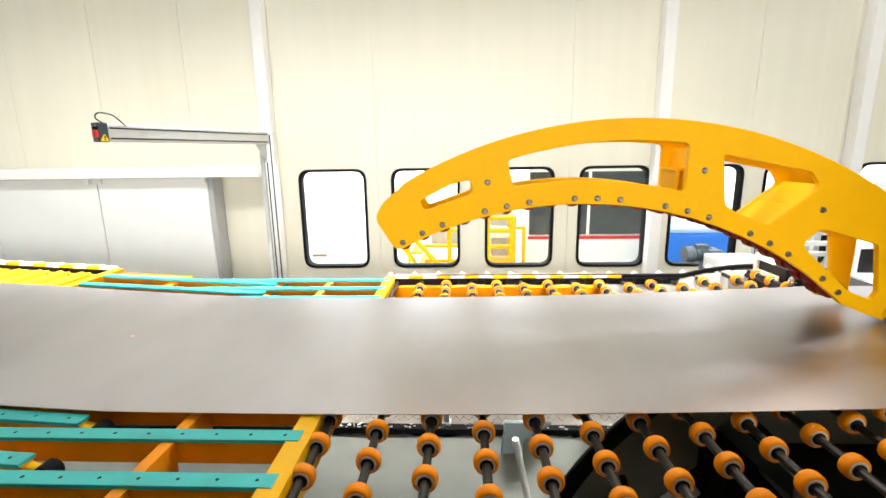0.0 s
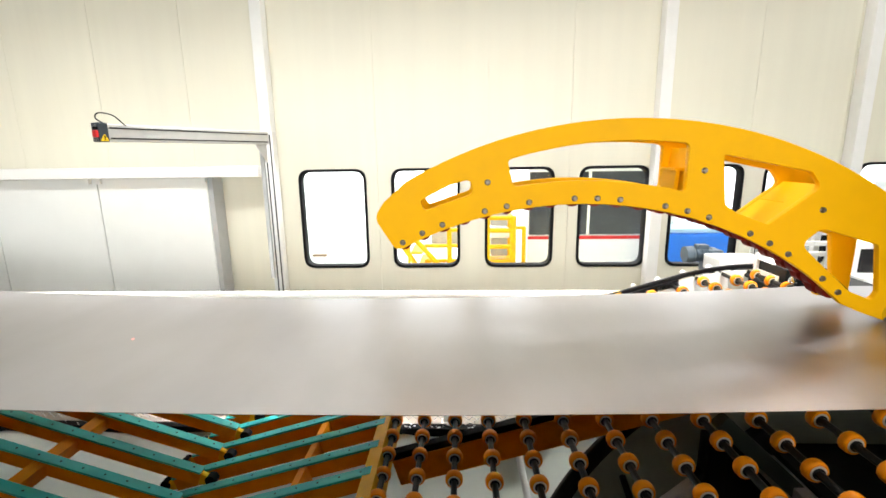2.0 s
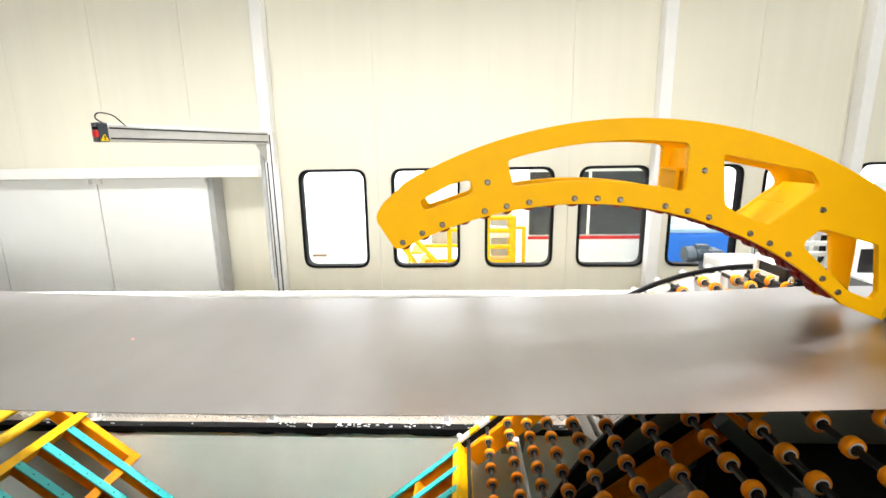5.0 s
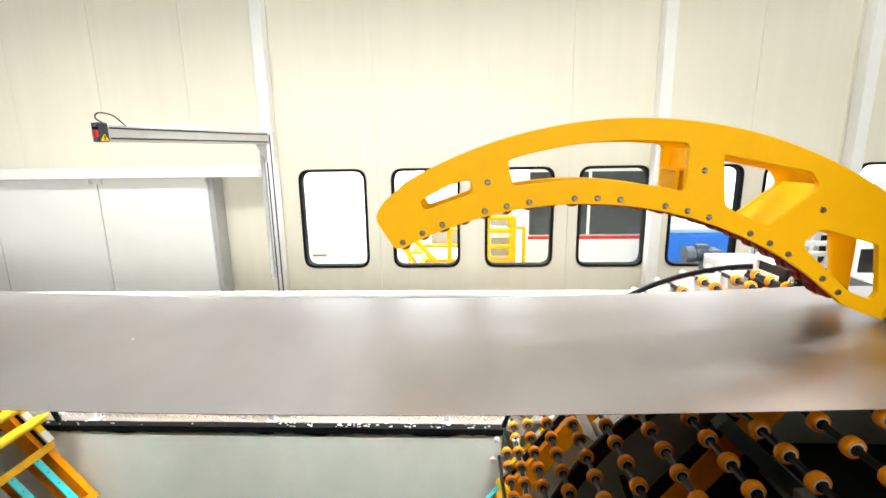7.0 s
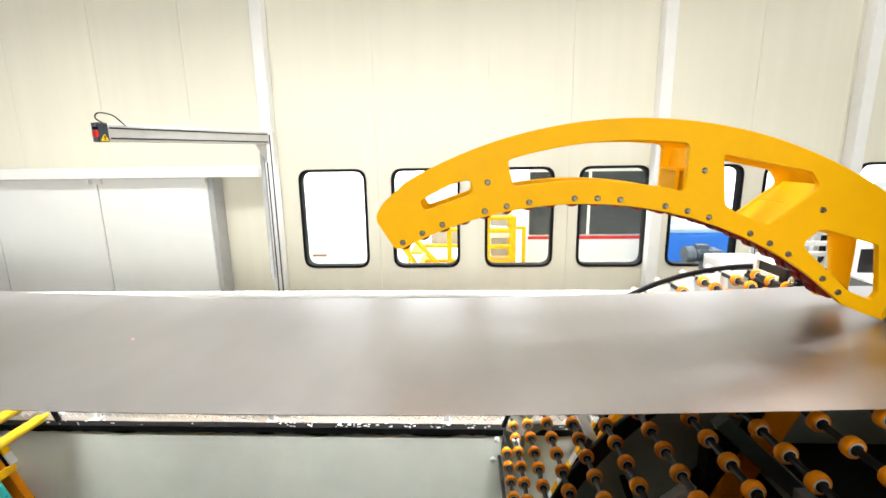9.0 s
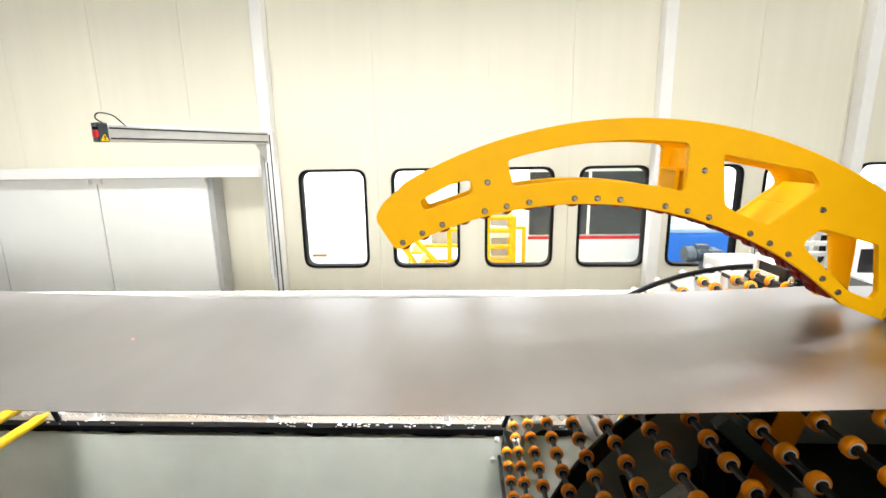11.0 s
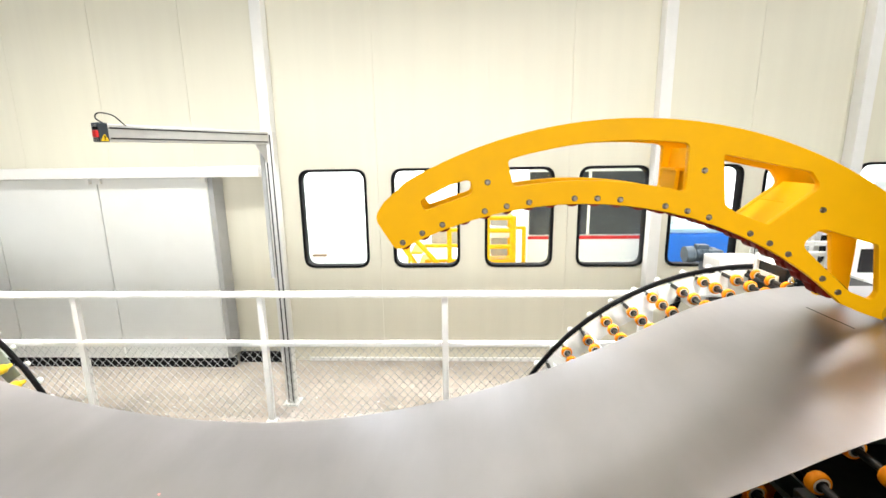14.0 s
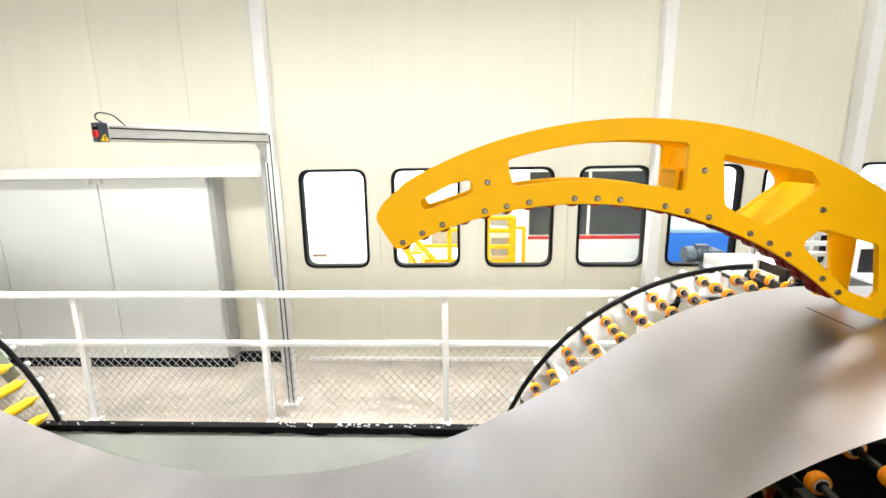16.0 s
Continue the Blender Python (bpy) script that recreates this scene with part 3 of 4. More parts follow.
GUIDE_R = RAIL_RR - 0.055


def chain_rows(c, r, piv, h, sgn, swing, steps):
    """Places and slopes of a roller chain that lies over a round guide and on along a table swung down by so many degrees."""
    a = radians(swing)
    d = (piv[0] - c[0]) * sgn * math.sin(a) + (piv[1] - c[1]) * math.cos(a) + h
    th = a + math.acos(min(1.0, d / r))
    out = []
    for s_ in steps:
        if s_ < 0:
            out.append((c[0] + sgn * s_, c[1] + r, 0.0))
        elif s_ < r * th:
            out.append((c[0] + sgn * r * math.sin(s_ / r), c[1] + r * math.cos(s_ / r), math.degrees(s_ / r)))
        else:
            u = s_ - r * th
            out.append((c[0] + sgn * (r * math.sin(th) + u * math.cos(a)), c[1] + r * math.cos(th) - u * math.sin(a), swing))
    return out


def rib(c, r0, r1, a0, a1, thick, n=40):
    return plate([arc(c[0], c[1], r1, a0, a1, n) + arc(c[0], c[1], r0, a1, a0, n)], thick)


WHEEL_STEPS = [2.487 - 0.1735 * k for k in range(15)]
ROLLER_STEPS = [2.30 - 0.155 * k for k in range(17)]


def wheel_chain():
    g = thing("wheel_chain", "flexible chain of orange skate wheels on black shafts", "roller chain")
    rows = []
    for k in range(len(WHEEL_STEPS)):
        s_ = part("shaft", SHAFT, None, g)
        y = 2.985 - (WHEEL_PITCH / 2 if k % 2 else 0) - (4 * WHEEL_PITCH if k == 0 else 0)
        while y > Y_NEAR + 0.05:
            part("wheel", WHEEL, None, s_, at=pose(0, y, 0))
            y -= WHEEL_PITCH
        if k > 1:
            part("link", LINK, None, s_, "black edge link", at=pose(0, Y_FAR - 0.02, 0))
            part("link_plate", LINK_PLATE, None, s_, "light grey link plate", at=pose(0, Y_FAR - 0.028 - 0.007 * (k % 2), 0))
        part("cap", CAP, None, s_, "white end cap", at=pose(-0.06, Y_FAR + 0.011, 0.036))
        if k % 2 and k > 4:
            part("cross_stay", boxes((0.03, 0.036, 2.2, Y_FAR - 0.04, -0.13, -0.02)), M_DOOR, s_, "light grey cross stay")
        rows.append(s_)
    return rows


def roller_chain():
    g = thing("roller_chain", "flexible chain of long yellow sleeve rollers", "roller chain")
    rl = to_mesh("roller", lathe([(Y_NEAR, 0.02), (Y_NEAR + 0.02, 0.036), (Y_FAR - 0.09, 0.036), (Y_FAR - 0.07, 0.02), (Y_FAR - 0.03, 0.014)], n=16), M_ROLLER, True)
    rows = []
    for k in range(len(ROLLER_STEPS)):
        s_ = part("roller", rl, None, g)
        part("link", LINK, None, s_, "black edge link", at=pose(0, Y_FAR - 0.02, 0))
        if k > 2:
            part("link_plate", LINK_PLATE_DARK, None, s_, "dark grey-green link plate", at=pose(0, Y_FAR - 0.028 - 0.007 * (k % 2), 0))
        part("cap", CAP, None, s_, "white end cap", at=pose(0.05, Y_FAR + 0.011, 0.04))
        rows.append(s_)
    return rows


def guide_frame():
    g = thing("guide_frame", "black curved guide ribs on legs in the pit", "machine frame", "guide frames in the pit")
    c = GR
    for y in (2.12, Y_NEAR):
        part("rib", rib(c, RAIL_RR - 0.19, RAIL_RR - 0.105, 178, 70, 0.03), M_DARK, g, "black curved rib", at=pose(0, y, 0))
    part("web_plate", rib(c, 0.70, RAIL_RR - 0.185, 178, 80, 0.012), M_PLINTH, g, "grey-green web plate", at=pose(0, 2.165, 0))
    part("stop_pin", rod((0.855, 2.14, 0.43), (0.95, 2.14, 0.17), 0.018, 12), M_DARK, g)
    part("stay", rod((0.945, 3.12, 0.19), (1.12, 3.16, -0.09), 0.022, 12), M_WHITE, g, "white stay rod")
    for x, y in ((1.3, 2.12), (1.1, 0.85)):
        part("leg", boxes((x - 0.05, x + 0.05, y - 0.05, y + 0.05, PIT_Z, 0.7), bevel=0.006), M_DARK, g)
    # unseen panel added to shade the right part of the pit
    part("shade_panel", boxes((0.40, 3.58, 0.62, 0.65, PIT_Z, 1.12), bevel=0.004), M_DARK, g, "unseen black panel that blocks low light")
    # the plinth takes the same near black, deep shade put into its colour
    part("plinth", boxes((1.60, 3.5, 0.66, 3.15, PIT_Z, 0.60), bevel=0.01), M_DARK, g, "near-black plinth")
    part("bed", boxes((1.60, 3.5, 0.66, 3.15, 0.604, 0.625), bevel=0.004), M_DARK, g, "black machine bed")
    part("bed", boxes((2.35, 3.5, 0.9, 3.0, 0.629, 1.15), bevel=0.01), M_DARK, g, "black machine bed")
    part("brace", boxes((0.0, 0.54, -0.03, 0.03, -0.075, 0.0), bevel=0.004), M_BRACE, g, "dark green brace", at=pose(1.20, 1.9, 0.955, 0, 43, 0))
    part("edge_beam", boxes((1.53, 1.596, 0.66, 3.15, 0.50, 0.60), bevel=0.006), M_GREY, g, "light grey edge beam")
    g = thing("guide_frame", "black curved guide ribs on legs in the pit", "machine frame", "guide frames in the pit")
    c = GL
    for y in (1.95, Y_NEAR):
        part("rib", rib(c, RAIL_R - 0.26, RAIL_R - 0.12, 110, 2, 0.03), M_DARK, g, "black curved rib", at=pose(0, y, 0))
    # its unseen counterpart, added to shade the left part
    part("shade_panel", boxes((-5.88, -2.7, 0.62, 0.65, PIT_Z, 1.12), bevel=0.004), M_DARK, g, "unseen black panel that blocks low light")
    for x, y in ((-3.75, 2.0), (-5.2, 2.0), (-3.75, 0.85), (-5.2, 0.85)):
        part("leg", boxes((x - 0.05, x + 0.05, y - 0.05, y + 0.05, PIT_Z, 0.6 if x > -4 else 1.1), bevel=0.006), M_DARK, g)


# ---------- swinging bridge tables (built level, hinge at the origin) ----------
PIV_R, PIV_L = (1.55, 1.245), (-4.42, 1.46)


def finger(table, x0, x1, y, sign, top):
    """One bar with a nylon strip on top and a nose roller at its free end."""
    a, b = min(x0, x1), max(x0, x1)
    f = part("finger", boxes((a, b, y - 0.02, y + 0.02, 0.0, 0.075), bevel=0.002), M_ORANGE, table, at=pose(0, 0, top - 0.09))
    part("wear_strip", boxes((a + 0.0, b - 0.0, y - 0.027, y + 0.027, 0.0755, 0.089), bevel=0.002), M_TEAL, f, "teal nylon wear strip")
    free = x1
    part("nose_bracket", plate([fillet([(free - sign * 0.04, 0.005), (free + sign * 0.075, 0.012), (free + sign * 0.085, 0.058), (free - sign * 0.03, 0.074)], 0.018)], 0.03), M_BAR, f, "yellow nose bracket", at=pose(0, y - 0.015, 0))
    part("nose_roller", lathe([(-0.024, 0.012), (-0.022, 0.03), (0.022, 0.03), (0.024, 0.012)], at=(free + sign * 0.06, y, 0.05), n=14), M_BLACK, f, "black nose roller", smooth=True)
    n = int((b - a) / 0.105)
    bm = bmesh.new()
    for k in range(n):
        xx = a + 0.05 + k * (b - a - 0.1) / max(1, n - 1)
        for q in (lathe([(0.0885, 0.006), (0.0898, 0.005)], "z", 8, at=(xx, y, 0)),):
            me = bpy.data.meshes.new("tmp")
            q.to_mesh(me)
            q.free()
            bm.from_mesh(me)
            bpy.data.meshes.remove(me)
    tagged(part("screws", bm, M_DARK, f), kind="stuff")


def table_right():
    t = thing("wheel_table", "swinging bridge table with orange wheels and teal finger bars", "bridge table", at=pose(PIV_R[0], 0, PIV_R[1]))
    top = 1.285 - PIV_R[1]
    px = -PIV_R[0]
    # end bar and far side rail
    part("end_bar", boxes((-0.54 + px, -0.47 + px, Y_NEAR, Y_FAR, -0.10, top - 0.004), bevel=0.003), M_BAR, t, "bright yellow end bar")
    part("side_beam", boxes((-0.47 + px, -0.55, Y_FAR - 0.09, Y_FAR - 0.04, -0.17, top - 0.06), bevel=0.004), M_ORANGE, t, "orange side beam")
    part("side_beam", boxes((-0.47 + px, -0.04, Y_NEAR - 0.02, Y_NEAR + 0.03, -0.17, top - 0.06), bevel=0.004), M_ORANGE, t, "orange side beam")
    part("side_beam", boxes((-0.47 + px, -0.10, 2.03, 2.09, -0.235, -0.09), bevel=0.004), M_ORANGE, t, "orange side beam")
    part("beam_strip", boxes((-0.47 + px, -0.10, 2.035, 2.085, -0.088, -0.05), bevel=0.004), M_BLACK, t, "black beam strip")
    part("edge_rail", boxes((-0.47 + px, -0.04, Y_FAR - 0.035, Y_FAR + 0.0, -0.02, top - 0.014), bevel=0.003), M_BLACK, t, "black edge rail")
    n = 20
    for k in range(n - 4):
        a = -0.47 + px + (-0.04 + 0.47 - px) * k / n
        b = a + (-0.04 + 0.47 - px) / n
        part("hazard_mark", boxes((a, b, Y_FAR - 0.03, Y_FAR + 0.025, top - 0.012, top + 0.006)), M_BAR if k % 2 else M_WHITE, t, "yellow hazard mark" if k % 2 else "white hazard mark")
    ys = [3.018 - 0.1985 * k for k in range(11)]
    for y in ys:
        finger(t, -0.50 + px, -1.80 + px, y, -1, top)
        part("tie", boxes((-0.93 + px, -0.89 + px, y - 0.18, y - 0.022, -0.075, top - 0.012), bevel=0.002), M_ORANGE, t)
    return t


def table_left():
    t = thing("roller_table", "swinging bridge table with yellow rollers and teal finger bars", "bridge table", at=pose(PIV_L[0], 0, PIV_L[1]))
    top = 0.0
    part("end_bar", boxes((1.90, 1.96, Y_NEAR, Y_FAR, -0.13, top), bevel=0.003), M_BAR, t, "bright yellow end bar")
    part("side_beam", boxes((0.0, 1.90, Y_FAR - 0.07, Y_FAR - 0.03, -0.17, -0.045), bevel=0.004), M_ORANGE, t, "orange side beam")
    part("side_beam", boxes((0.0, 1.90, Y_NEAR - 0.02, Y_NEAR + 0.02, -0.17, -0.045), bevel=0.004), M_ORANGE, t, "orange side beam")
    part("side_beam", boxes((1.96, 2.46, Y_FAR - 0.06, Y_FAR, -0.13, -0.03), bevel=0.004), M_ORANGE, t, "orange side beam")
    part("edge_rail", boxes((0.0, 1.90, Y_FAR - 0.028, Y_FAR, -0.06, -0.012), bevel=0.003), M_BLACK, t, "black edge rail")
    for k in range(19):
        part("hazard_mark", boxes((0.1 * k, 0.1 * k + 0.1, Y_FAR - 0.03, Y_FAR + 0.025, -0.01, 0.008)), M_BAR if k % 2 else M_WHITE, t, "yellow hazard mark" if k % 2 else "white hazard mark")
    part("tie", boxes((2.42, 2.48, Y_NEAR, Y_FAR, -0.115, -0.028), bevel=0.002), M_ORANGE, t, "orange cross tie")
    for k in range(11):
        finger(t, 1.92, 3.16, 2.926 - 0.202 * k, 1, 0.0)
    return t


# ---------- hold-down arm ----------
ARM_C, ARM_Y = (0.533, 0.183), 2.0


def hold_down_arm():
    a = thing("hold_down_arm", "raised curved yellow hold-down arm with bolted red rollers", "machine arm")
    cx, cz = ARM_C
    ox, oz = 0.732, 0.290

    def pol(r, th):
        return (cx + r * math.cos(radians(th)), cz + r * math.sin(radians(th)))
    outline = arc(ox, oz, 1.981, 38, 119.5, 44) + [Vector(p) for p in fillet([(-0.345, 1.925), (-0.392, 1.855), (-0.300, 1.71), (-0.262, 1.714)], [0.0, 0.09, 0.03, 0.0])] + arc(cx, cz, 1.7256, 117, 47, 40) + [(1.80, 1.405), (1.92, 1.362), (2.15, 1.34), (2.30, 1.36)]
    slot = fillet([pol(1.838, 105.2), pol(1.905, 104.8), pol(1.905, 108), pol(1.888, 112.2), pol(1.838, 112.3), pol(1.836, 109)], [0.03, 0.03, 0.0, 0.02, 0.02, 0.0])
    top2 = arc(ox, oz, 1.888, 82.6, 106.2, 16)
    low2 = arc(cx, cz, 1.828, 99.5, 76.0, 16)
    h2 = fillet(top2 + low2, [0.03] + [0] * (len(top2) - 2) + [0.02, 0.03] + [0] * (len(low2) - 2) + [0.03])
    h3 = fillet([(1.122, 2.115), (1.50, 2.035), (1.545, 1.97), (1.344, 1.810), (1.20, 1.865), (1.150, 1.90)], [0.012, 0.03, 0.03, 0.01, 0.02, 0.03])
    h4 = fillet([(1.575, 1.79), (1.495, 1.72), (1.735, 1.505), (1.84, 1.462), (1.862, 1.50), (1.828, 1.715)], [0.05, 0.04, 0.05, 0.03, 0.02, 0.02])
    holes = [slot, h2, h3, h4]
    part("front_plate", plate([outline] + holes, 0.03, 0.003), M_YELLOW, a, at=pose(0, ARM_Y, 0))

    def inner(q):
        d = math.hypot(q[0] - cx, q[1] - cz)
        f = 1.778 / d if d < 1.735 else 1.0
        return (cx + (q[0] - cx) * f, cz + (q[1] - cz) * f)
    rear = arc(ox, oz, 1.981, 51.8, 119.5, 44) + [inner(q) for q in outline[45:-3]] + [(1.955, 1.385)]
    part("rear_plate", plate([rear] + holes, 0.03, 0.003), M_YELLOW, a, at=pose(0, ARM_Y + 0.26, 0))

    def web(p, q, y0, y1, name="web"):
        d = Vector((q[0] - p[0], 0, q[1] - p[1]))
        part(name, boxes((0, d.length, y0, y1, -0.012, 0.0)), M_YELLOW, a, at=Matrix.Translation((p[0], 0, p[1])) @ Matrix.Rotation(-math.atan2(d.z, d.x), 4, "Y"))
    web(pol(1.82, 75.4), pol(2.02, 76.2), ARM_Y + 0.03, ARM_Y + 0.26)
    web((1.335, 1.80), (1.56, 1.98), ARM_Y + 0.03, ARM_Y + 0.26)
    for x, z, w, h, tilt in ((1.0, 2.055, 0.075, 0.13, 4), (1.51, 1.893, 0.11, 0.10, 8)):
        part("spacer", boxes((-w / 2, w / 2, ARM_Y + 0.09, ARM_Y + 0.255, -0.012, 0.0), (-w / 2 + 0.012, -w / 2 + 0.03, ARM_Y + 0.1, ARM_Y + 0.25, -h, -0.012), bevel=0.002), M_YELLOW, a, "yellow angle spacer", at=pose(x, 0, z, 0, tilt, 0))
    bolt = to_mesh("bolt", lathe([(-0.011, 0.005), (-0.011, 0.009), (-0.004, 0.0095), (-0.002, 0.0135), (0.0, 0.0135)], n=12), M_BOLT, True)
    roller = to_mesh("roller", lathe([(0.033, 0.018), (0.035, 0.040), (0.078, 0.040), (0.082, 0.022), (0.098, 0.022), (0.102, 0.040), (0.145, 0.040), (0.149, 0.022), (0.19, 0.018)], n=16), M_RED, True)
    part("roller_bed", rib(ARM_C, 1.775, 1.80, 116.5, 45, 0.22), M_BLACK, a, "black roller carrier", at=pose(0, ARM_Y + 0.035, 0))
    k, th = 0, 117.1
    while th > 46.5:
        p = pol(1.751, th)
        if k % 4 != 3 or th > 112:
            part("bolt", bolt, None, a, at=pose(p[0], ARM_Y, p[1]))
        part("roller", roller, None, a, at=pose(p[0], ARM_Y, p[1]))
        th -= 3.25
        k += 1
    for p in (pol(1.872, 102.8), pol(1.934, 74.6), pol(1.979, 58.6)):
        part("bolt", bolt, None, a, at=pose(p[0], ARM_Y, p[1]))
    part("pivot_boss", lathe([(-0.03, 0.02), (-0.03, 0.045), (-0.025, 0.05), (0.0, 0.05)], n=24, at=(1.945, ARM_Y, 1.40)), M_CHROME, a, "polished steel pivot boss", smooth=True)
    part("pivot_shaft", lathe([(0.03, 0.06), (0.9, 0.06)], n=20, at=(2.95, ARM_Y, 1.46)), M_DARK, a, smooth=True)
    # added bar, meant to darken the strip's reflection below the arm's foot
    part("dark_pad", boxes((1.76, 2.7, ARM_Y - 0.03, ARM_Y + 0.27, 1.305, 1.338), bevel=0.006), M_BLACK, a, "black bar added to darken the strip by the arm")
    part("mount", boxes((2.9, 3.2, 2.62, 2.95, 0.0, 1.6), bevel=0.01), M_DARK, a, "black bearing mount")


# ---------- machines behind the arm ----------
def side_machines():
    m = thing("gear_motor", "blue-grey gear motor with finned housing", "motor")
    my, mz = 3.62, 1.315
    part("fan_cover", lathe([(-0.07, 0.03), (-0.07, 0.064), (-0.01, 0.068), (0.0, 0.055)], "x", 22, at=(1.87, my, mz)), M_MOTOR, m, "grey fan cover", smooth=True)
    part("body", lathe([(0.0, 0.052), (0.15, 0.052), (0.17, 0.04)], "x", 20, at=(1.86, my, mz)), M_MOTOR, m, smooth=True)
    for k in range(6):
        part("fin", lathe([(0, 0.06), (0.006, 0.06)], "x", 20, at=(1.875 + 0.024 * k, my, mz)), M_MOTOR, m)
    part("terminal_box", boxes((1.89, 1.98, my - 0.03, my + 0.04, mz + 0.045, mz + 0.08), bevel=0.008), M_MOTOR, m)
    part("gearbox", boxes((1.96, 2.07, my - 0.08, my + 0.08, 1.17, 1.36), bevel=0.015), M_MOTOR, m)
    part("stand", boxes((1.98, 2.05, my - 0.05, my + 0.05, 0, 1.17)), M_GREY, m)
    w = thing("drive_housing", "white painted drive housing on a black stand", "housing")
    part("cover", boxes((1.90, 2.25, 3.30, 3.52, 1.235, 1.345), bevel=0.008), M_WHITE, w)
    part("stand", boxes((1.96, 2.5, 3.30, 3.5, 0.0, 1.231), bevel=0.01), M_DARK, w)
    r = thing("side_guide", "black side guide bar with polished guide roller", "side guide")
    part("bar", rod((1.96, 2.64, 1.288), (1.96, 3.26, 1.291), 0.014, 12), M_DARK, r)
    part("bed", boxes((1.975, 2.6, 2.61, 3.27, 1.20, 1.29), bevel=0.006), M_DARK, r, "black guide bed")
    part("bearing_block", boxes((1.988, 2.25, 2.74, 3.0, 1.292, 1.412), bevel=0.008), M_DARK, r, "black bearing block")
    part("name_plate", boxes((1.980, 1.987, 2.795, 3.0, 1.309, 1.354), bevel=0.001), M_WHITE, r, "white name plate")
    part("upright", boxes((1.978, 2.0, 3.012, 3.04, 1.292, 1.455), bevel=0.004), M_WHITE, r, "white upright bar")
    part("cap_plate", boxes((1.985, 2.25, 2.86, 3.03, 1.413, 1.42), bevel=0.002), M_DOOR, r, "pale cap plate")
    part("roller_plate", boxes((1.955, 2.08, 2.655, 2.735, 1.292, 1.302), bevel=0.003), M_WHITE, r, "white roller plate")
    part("guide_roller", lathe([(1.302, 0.034), (1.312, 0.034), (1.318, 0.020), (1.345, 0.026), (1.362, 0.020), (1.382, 0.008)], "z", 20, at=(1.995, 2.695, 0.0)), M_CHROME, r, "polished guide roller", smooth=True)
    part("foot", boxes((2.0, 2.2, 2.68, 2.84, 0.0, 1.2)), M_DARK, r)
    q = thing("rear_frame", "white steel frame with horizontal rails behind the arm", "frame")
    for z in (1.27, 1.36, 1.45):
        part("rail", boxes((2.6, 3.6, 3.78, 3.83, z - 0.018, z + 0.018), bevel=0.004), M_WHITE, q)
    for x in (2.62, 3.0, 3.5):
        part("post", boxes((x - 0.025, x + 0.025, 3.84, 3.89, 0.0, 1.75), bevel=0.004), M_WHITE, q)
    for k in range(5):
        part("pipe", rod((2.56 + 0.05 * k, 3.98, 0.0), (2.56 + 0.05 * k, 3.98, 1.45), 0.016, 12), M_GREY if k % 2 else M_WHITE, q)
    c = thing("control_cabinet", "white machine cabinet with dark opening and red switch", "cabinet")
    part("body", boxes((3.0, 3.5, 3.48, 3.74, 0, 1.42), bevel=0.01), M_WHITE, c)
    part("recess", boxes((3.05, 3.30, 3.46, 3.484, 1.2, 1.38)), M_DARK, c)
    part("shelf", boxes((2.98, 3.32, 3.34, 3.47, 1.10, 1.19), bevel=0.008), M_WHITE, c)
    part("switch", boxes((3.16, 3.30, 3.28, 3.338, 1.08, 1.20), bevel=0.012), M_REDPAINT, c, "red switch box")
    part("knob", lathe([(-0.04, 0.02), (0.0, 0.03)], "y", 14, at=(3.12, 3.335, 1.15)), M_BLACK, c, "black knob", smooth=True)
    part("cable", rod((3.12, 3.32, 1.17), (3.22, 3.30, 1.26), 0.008), M_BLACK, c)
    p = thing("pit_pipe", "white vertical pipe under a blue-grey bracket in the pit", "pipe")
    part("pipe", rod((0.37, 2.82, 0.18), (0.489, 2.82, -0.4), 0.024, 14), M_WHITE, p)
    part("bracket", plate([[(0.325, 0.10), (0.325, 0.03), (0.303, -0.167), (0.469, -0.165), (0.488, -0.041), (0.69, 0.10)]], 0.05, 0.004), M_BRACKET, p, "blue-grey steel bracket", at=pose(0, 3.13, 0))
    part("lower_pipe", rod((0.489, 2.82, -0.4), (0.489, 2.82, PIT_Z), 0.024, 14), M_WHITE, p)
    b = thing("pit_brace", "light grey steel brace beam under the guide", "brace")
    part("beam", boxes((-3.8, 0, -0.028, 0.028, -0.078, 0.0), bevel=0.004), M_WHITE, b, at=pose(1.205, 2.13, 0.42, 0, -43, 0))
    part("block", boxes((0.004, 0.47, -0.03, 0.03, -0.36, 0.022), bevel=0.006), M_DARK, b, "black end block", at=pose(1.205, 2.13, 0.42, 0, -43, 0))


# ---------- the steel strip ----------
STRIP_Y0, STRIP_Y1, STRIP_T = 1.336, 2.577, 0.0022
PIECE = 0.05
R_STRIP_L, R_STRIP_R = 1.88, 1.814


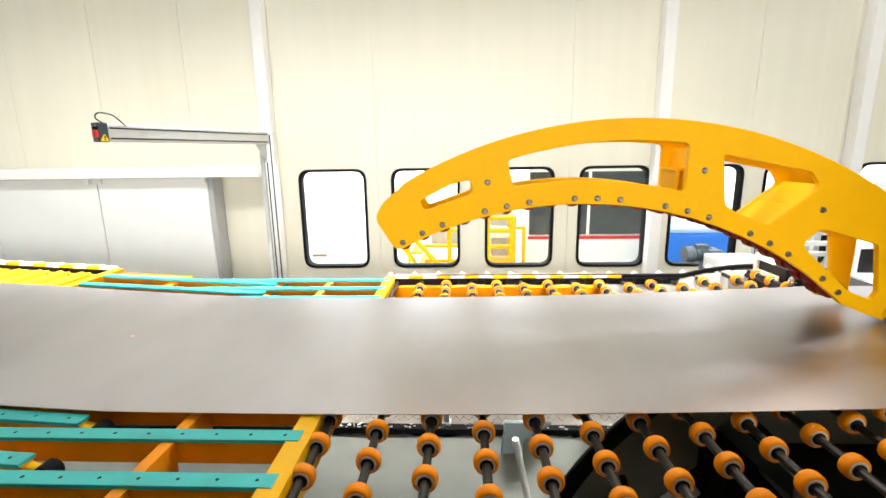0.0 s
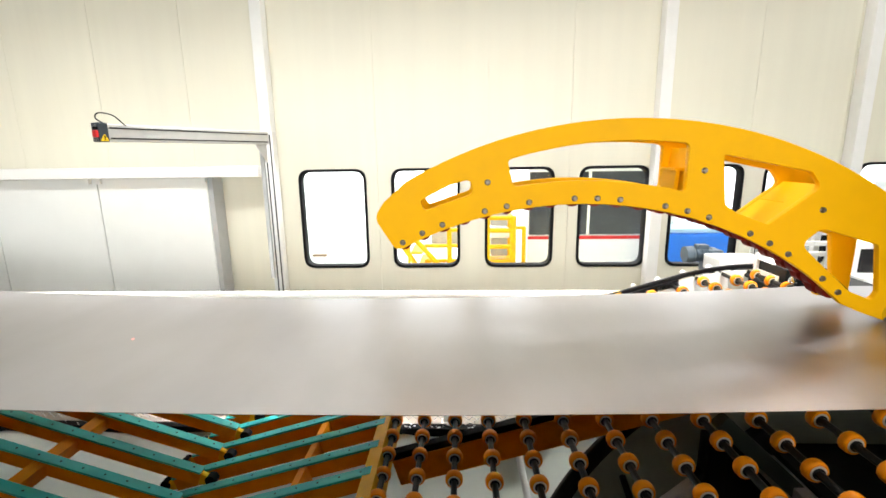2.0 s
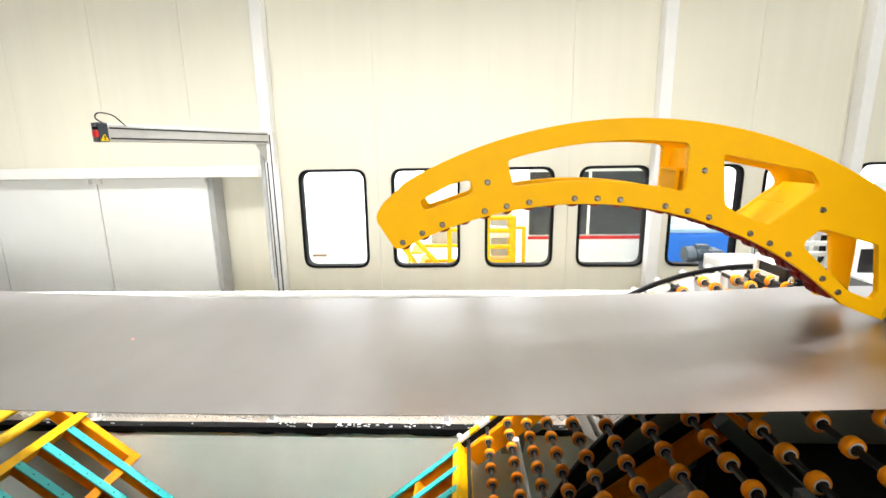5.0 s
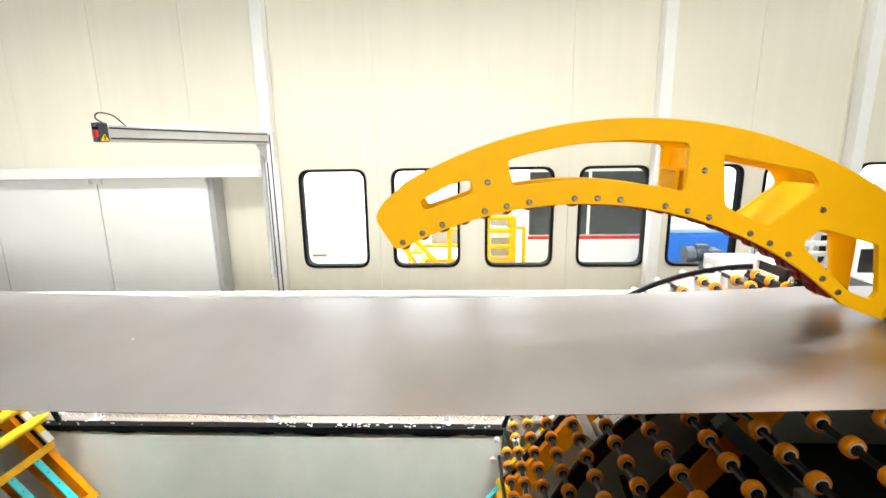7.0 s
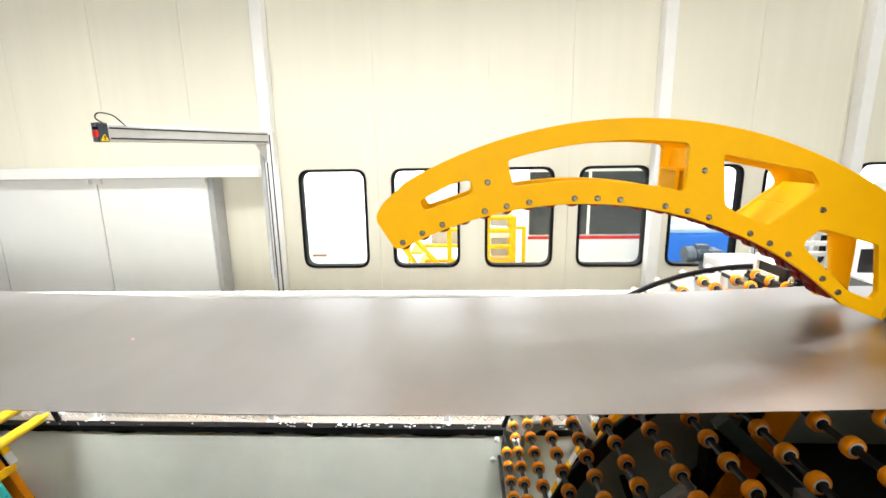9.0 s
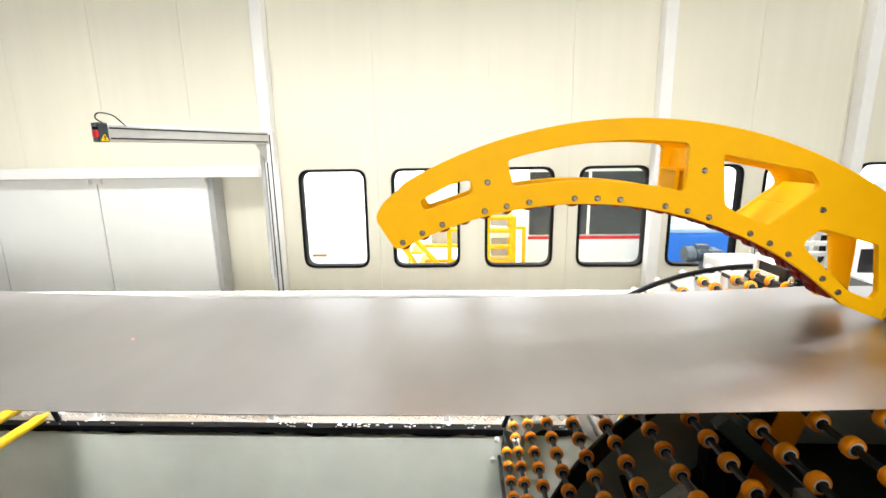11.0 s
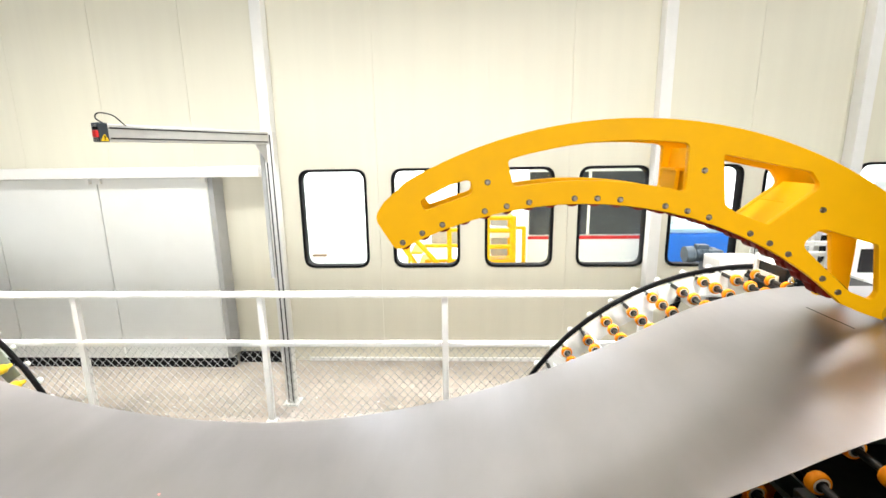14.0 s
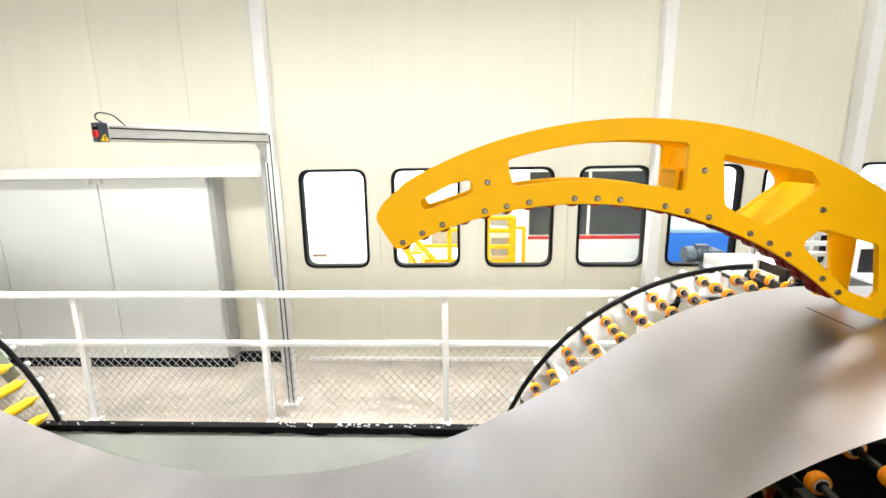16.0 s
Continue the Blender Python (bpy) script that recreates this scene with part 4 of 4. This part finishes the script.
def strip_line(z_low, lift_left=0.0):
    """The strip's line in x and z for a lowest height: over one guide, down in a loop, over the other."""
    lo, hi = 0.0, radians(60)
    for _ in range(50):
        th = (lo + hi) / 2
        xr, xl = GR[0] - R_STRIP_R * math.sin(th), GL[0] + R_STRIP_L * math.sin(th)
        zr, zl = GR[1] + R_STRIP_R * math.cos(th), GL[1] + R_STRIP_L * math.cos(th)
        a, mid = (xr - xl) / 2, (xr + xl) / 2
        if (zr + zl) / 2 - a * math.tan(th) / 2 > z_low:
            lo = th
        else:
            hi = th
    pts = []
    x = GR[0] + 2.6
    while x > GL[0] - 0.3:
        if x > GR[0]:
            z = GR[1] + R_STRIP_R
        elif x > xr:
            z = GR[1] + math.sqrt(R_STRIP_R ** 2 - (x - GR[0]) ** 2)
        elif x > xl:
            z = z_low + (x - mid) ** 2 * math.tan(th) / (2 * a) + (zl - zr) * ((mid - x) / (2 * a))
        elif x > GL[0]:
            z = GL[1] + math.sqrt(R_STRIP_L ** 2 - (x - GL[0]) ** 2)
        else:
            z = GL[1] + R_STRIP_L
        pts.append((x, z + lift_left * min(1.0, max(0.0, (-1.2 - x) / 1.4))))
        x -= 0.01
    return pts


def along(pts, n):
    """n + 1 points at even steps of one piece along the line, counted from its left end."""
    p = np.array(pts[::-1])
    s = np.concatenate([[0], np.cumsum(np.hypot(*np.diff(p, axis=0).T))])
    at = np.arange(n + 1) * PIECE
    return np.interp(at, s, p[:, 0]), np.interp(at, s, p[:, 1])


# lowest height of the strip's far edge, time by time
LOOP = [(0, 1.300), (0.3, 1.299), (0.6, 1.298), (0.9, 1.296), (11.2, 1.296), (11.4, 1.277), (11.5, 1.262), (11.7, 1.163), (12.0, 0.99), (12.25, 0.895), (12.5, 0.81), (12.75, 0.725), (13.0, 0.65),
        (13.25, 0.583), (13.5, 0.53), (13.75, 0.48), (14.0, 0.45), (14.25, 0.442), (14.5, 0.436), (14.75, 0.415), (15.0, 0.378), (15.25, 0.322), (15.5, 0.25), (15.75, 0.155), (16.0, 0.055)]
N_PIECES = 212


def strip():
    s = thing("steel_strip", "bare grey steel strip running over the guides", "metal strip")
    out = []
    for k in range(N_PIECES):
        me = to_mesh("sheet_piece", boxes((0, PIECE + 0.0002, STRIP_Y0, STRIP_Y1, -STRIP_T, 0)), M_STRIP)
        uv = me.uv_layers.new(name="run")
        for lp in me.loops:
            p = me.vertices[lp.vertex_index].co
            uv.data[lp.index].uv = (k * PIECE + p.x, p.y)
        out.append(part("sheet_piece", me, None, s))
    return out


# ---------- the measuring spot of the laser sensor on the strip ----------
SPOT_X, SPOT_Y = -1.55, 1.935


def laser_spot():
    s = thing("laser_spot", "small red laser spot on the steel strip", "light spot")
    part("spot", lathe([(0.0002, 0.006), (0.0008, 0.0055)], "z", 12), glow("red_laser_light", (1.0, 0.25, 0.22), 1.6), s)
    return s


hall()
windows()
beyond_windows()
railing()
kerb_flecks()
kerb_drips()
sheet_door()
sensor_post()
guide_frame()
TABLE_R = table_right()
TABLE_L = table_left()
hold_down_arm()
side_machines()
PIECES = strip()
SPOT = laser_spot()
WHEEL_ROWS = wheel_chain()
ROLLER_ROWS = roller_chain()

# swing of the tables in degrees, time by time
SWING = [(0, 0), (0.5, 3.9), (1.0, 8.3), (1.5, 11.9), (2.0, 16.5), (2.6, 22.2), (3.0, 25.1), (3.5, 28.8), (4.2, 34.0), (5.2, 41.5), (6.3, 48.2), (6.6, 50.4), (7.0, 52.7),
         (8.0, 59.0), (9.0, 65.0), (10.0, 70.0), (11.0, 73.5), (12.0, 75.0), (16.0, 75.0)]


def left_swing(t, a):
    return a + 3.2 - 1.2 * min(1.0, t / 2) - 0.8 * min(1.0, max(0.0, t - 3.0))


def motions():
    walk(TABLE_R, [(t, pose(PIV_R[0], 0, PIV_R[1], 0, -a, 0)) for t, a in SWING])
    walk(TABLE_L, [(t, pose(PIV_L[0], 0, PIV_L[1], 0, left_swing(t, a), 0)) for t, a in SWING])
    for obs, c, r, piv, h, sgn, steps in ((WHEEL_ROWS, GR, GUIDE_R, PIV_R, 1.285 - WHEEL_R - PIV_R[1], -1, WHEEL_STEPS), (ROLLER_ROWS, GL, RAIL_R - 0.06, PIV_L, -0.036, 1, ROLLER_STEPS)):
        rows = [[] for _ in obs]
        for t, a in SWING:
            for k, (x, z, turn) in enumerate(chain_rows(c, r, piv, h, sgn, a if sgn < 0 else left_swing(t, a), steps)):
                rows[k].append((t, pose(x, 0, z, 0, sgn * turn, 0)))
        for ob, q in zip(obs, rows):
            walk(ob, q)
    rows = [[] for _ in PIECES]
    spot = []
    for t, z in LOOP:
        xs, zs = along(strip_line(z, 0.05 * max(0.0, 1 - t / 0.9)), len(PIECES))
        slope = math.degrees(math.atan2(np.interp(SPOT_X + 0.05, xs, zs) - np.interp(SPOT_X - 0.05, xs, zs), 0.1))
        spot.append((t, pose(SPOT_X, SPOT_Y, np.interp(SPOT_X, xs, zs) + 0.001, 0, -slope, 0)))
        for k in range(len(PIECES)):
            rows[k].append((t, pose(xs[k], 0, zs[k], 0, -math.degrees(math.atan2(zs[k + 1] - zs[k], xs[k + 1] - xs[k])), 0)))
    for ob, r in zip(PIECES, rows):
        walk(ob, r)
    walk(SPOT, spot)


motions()
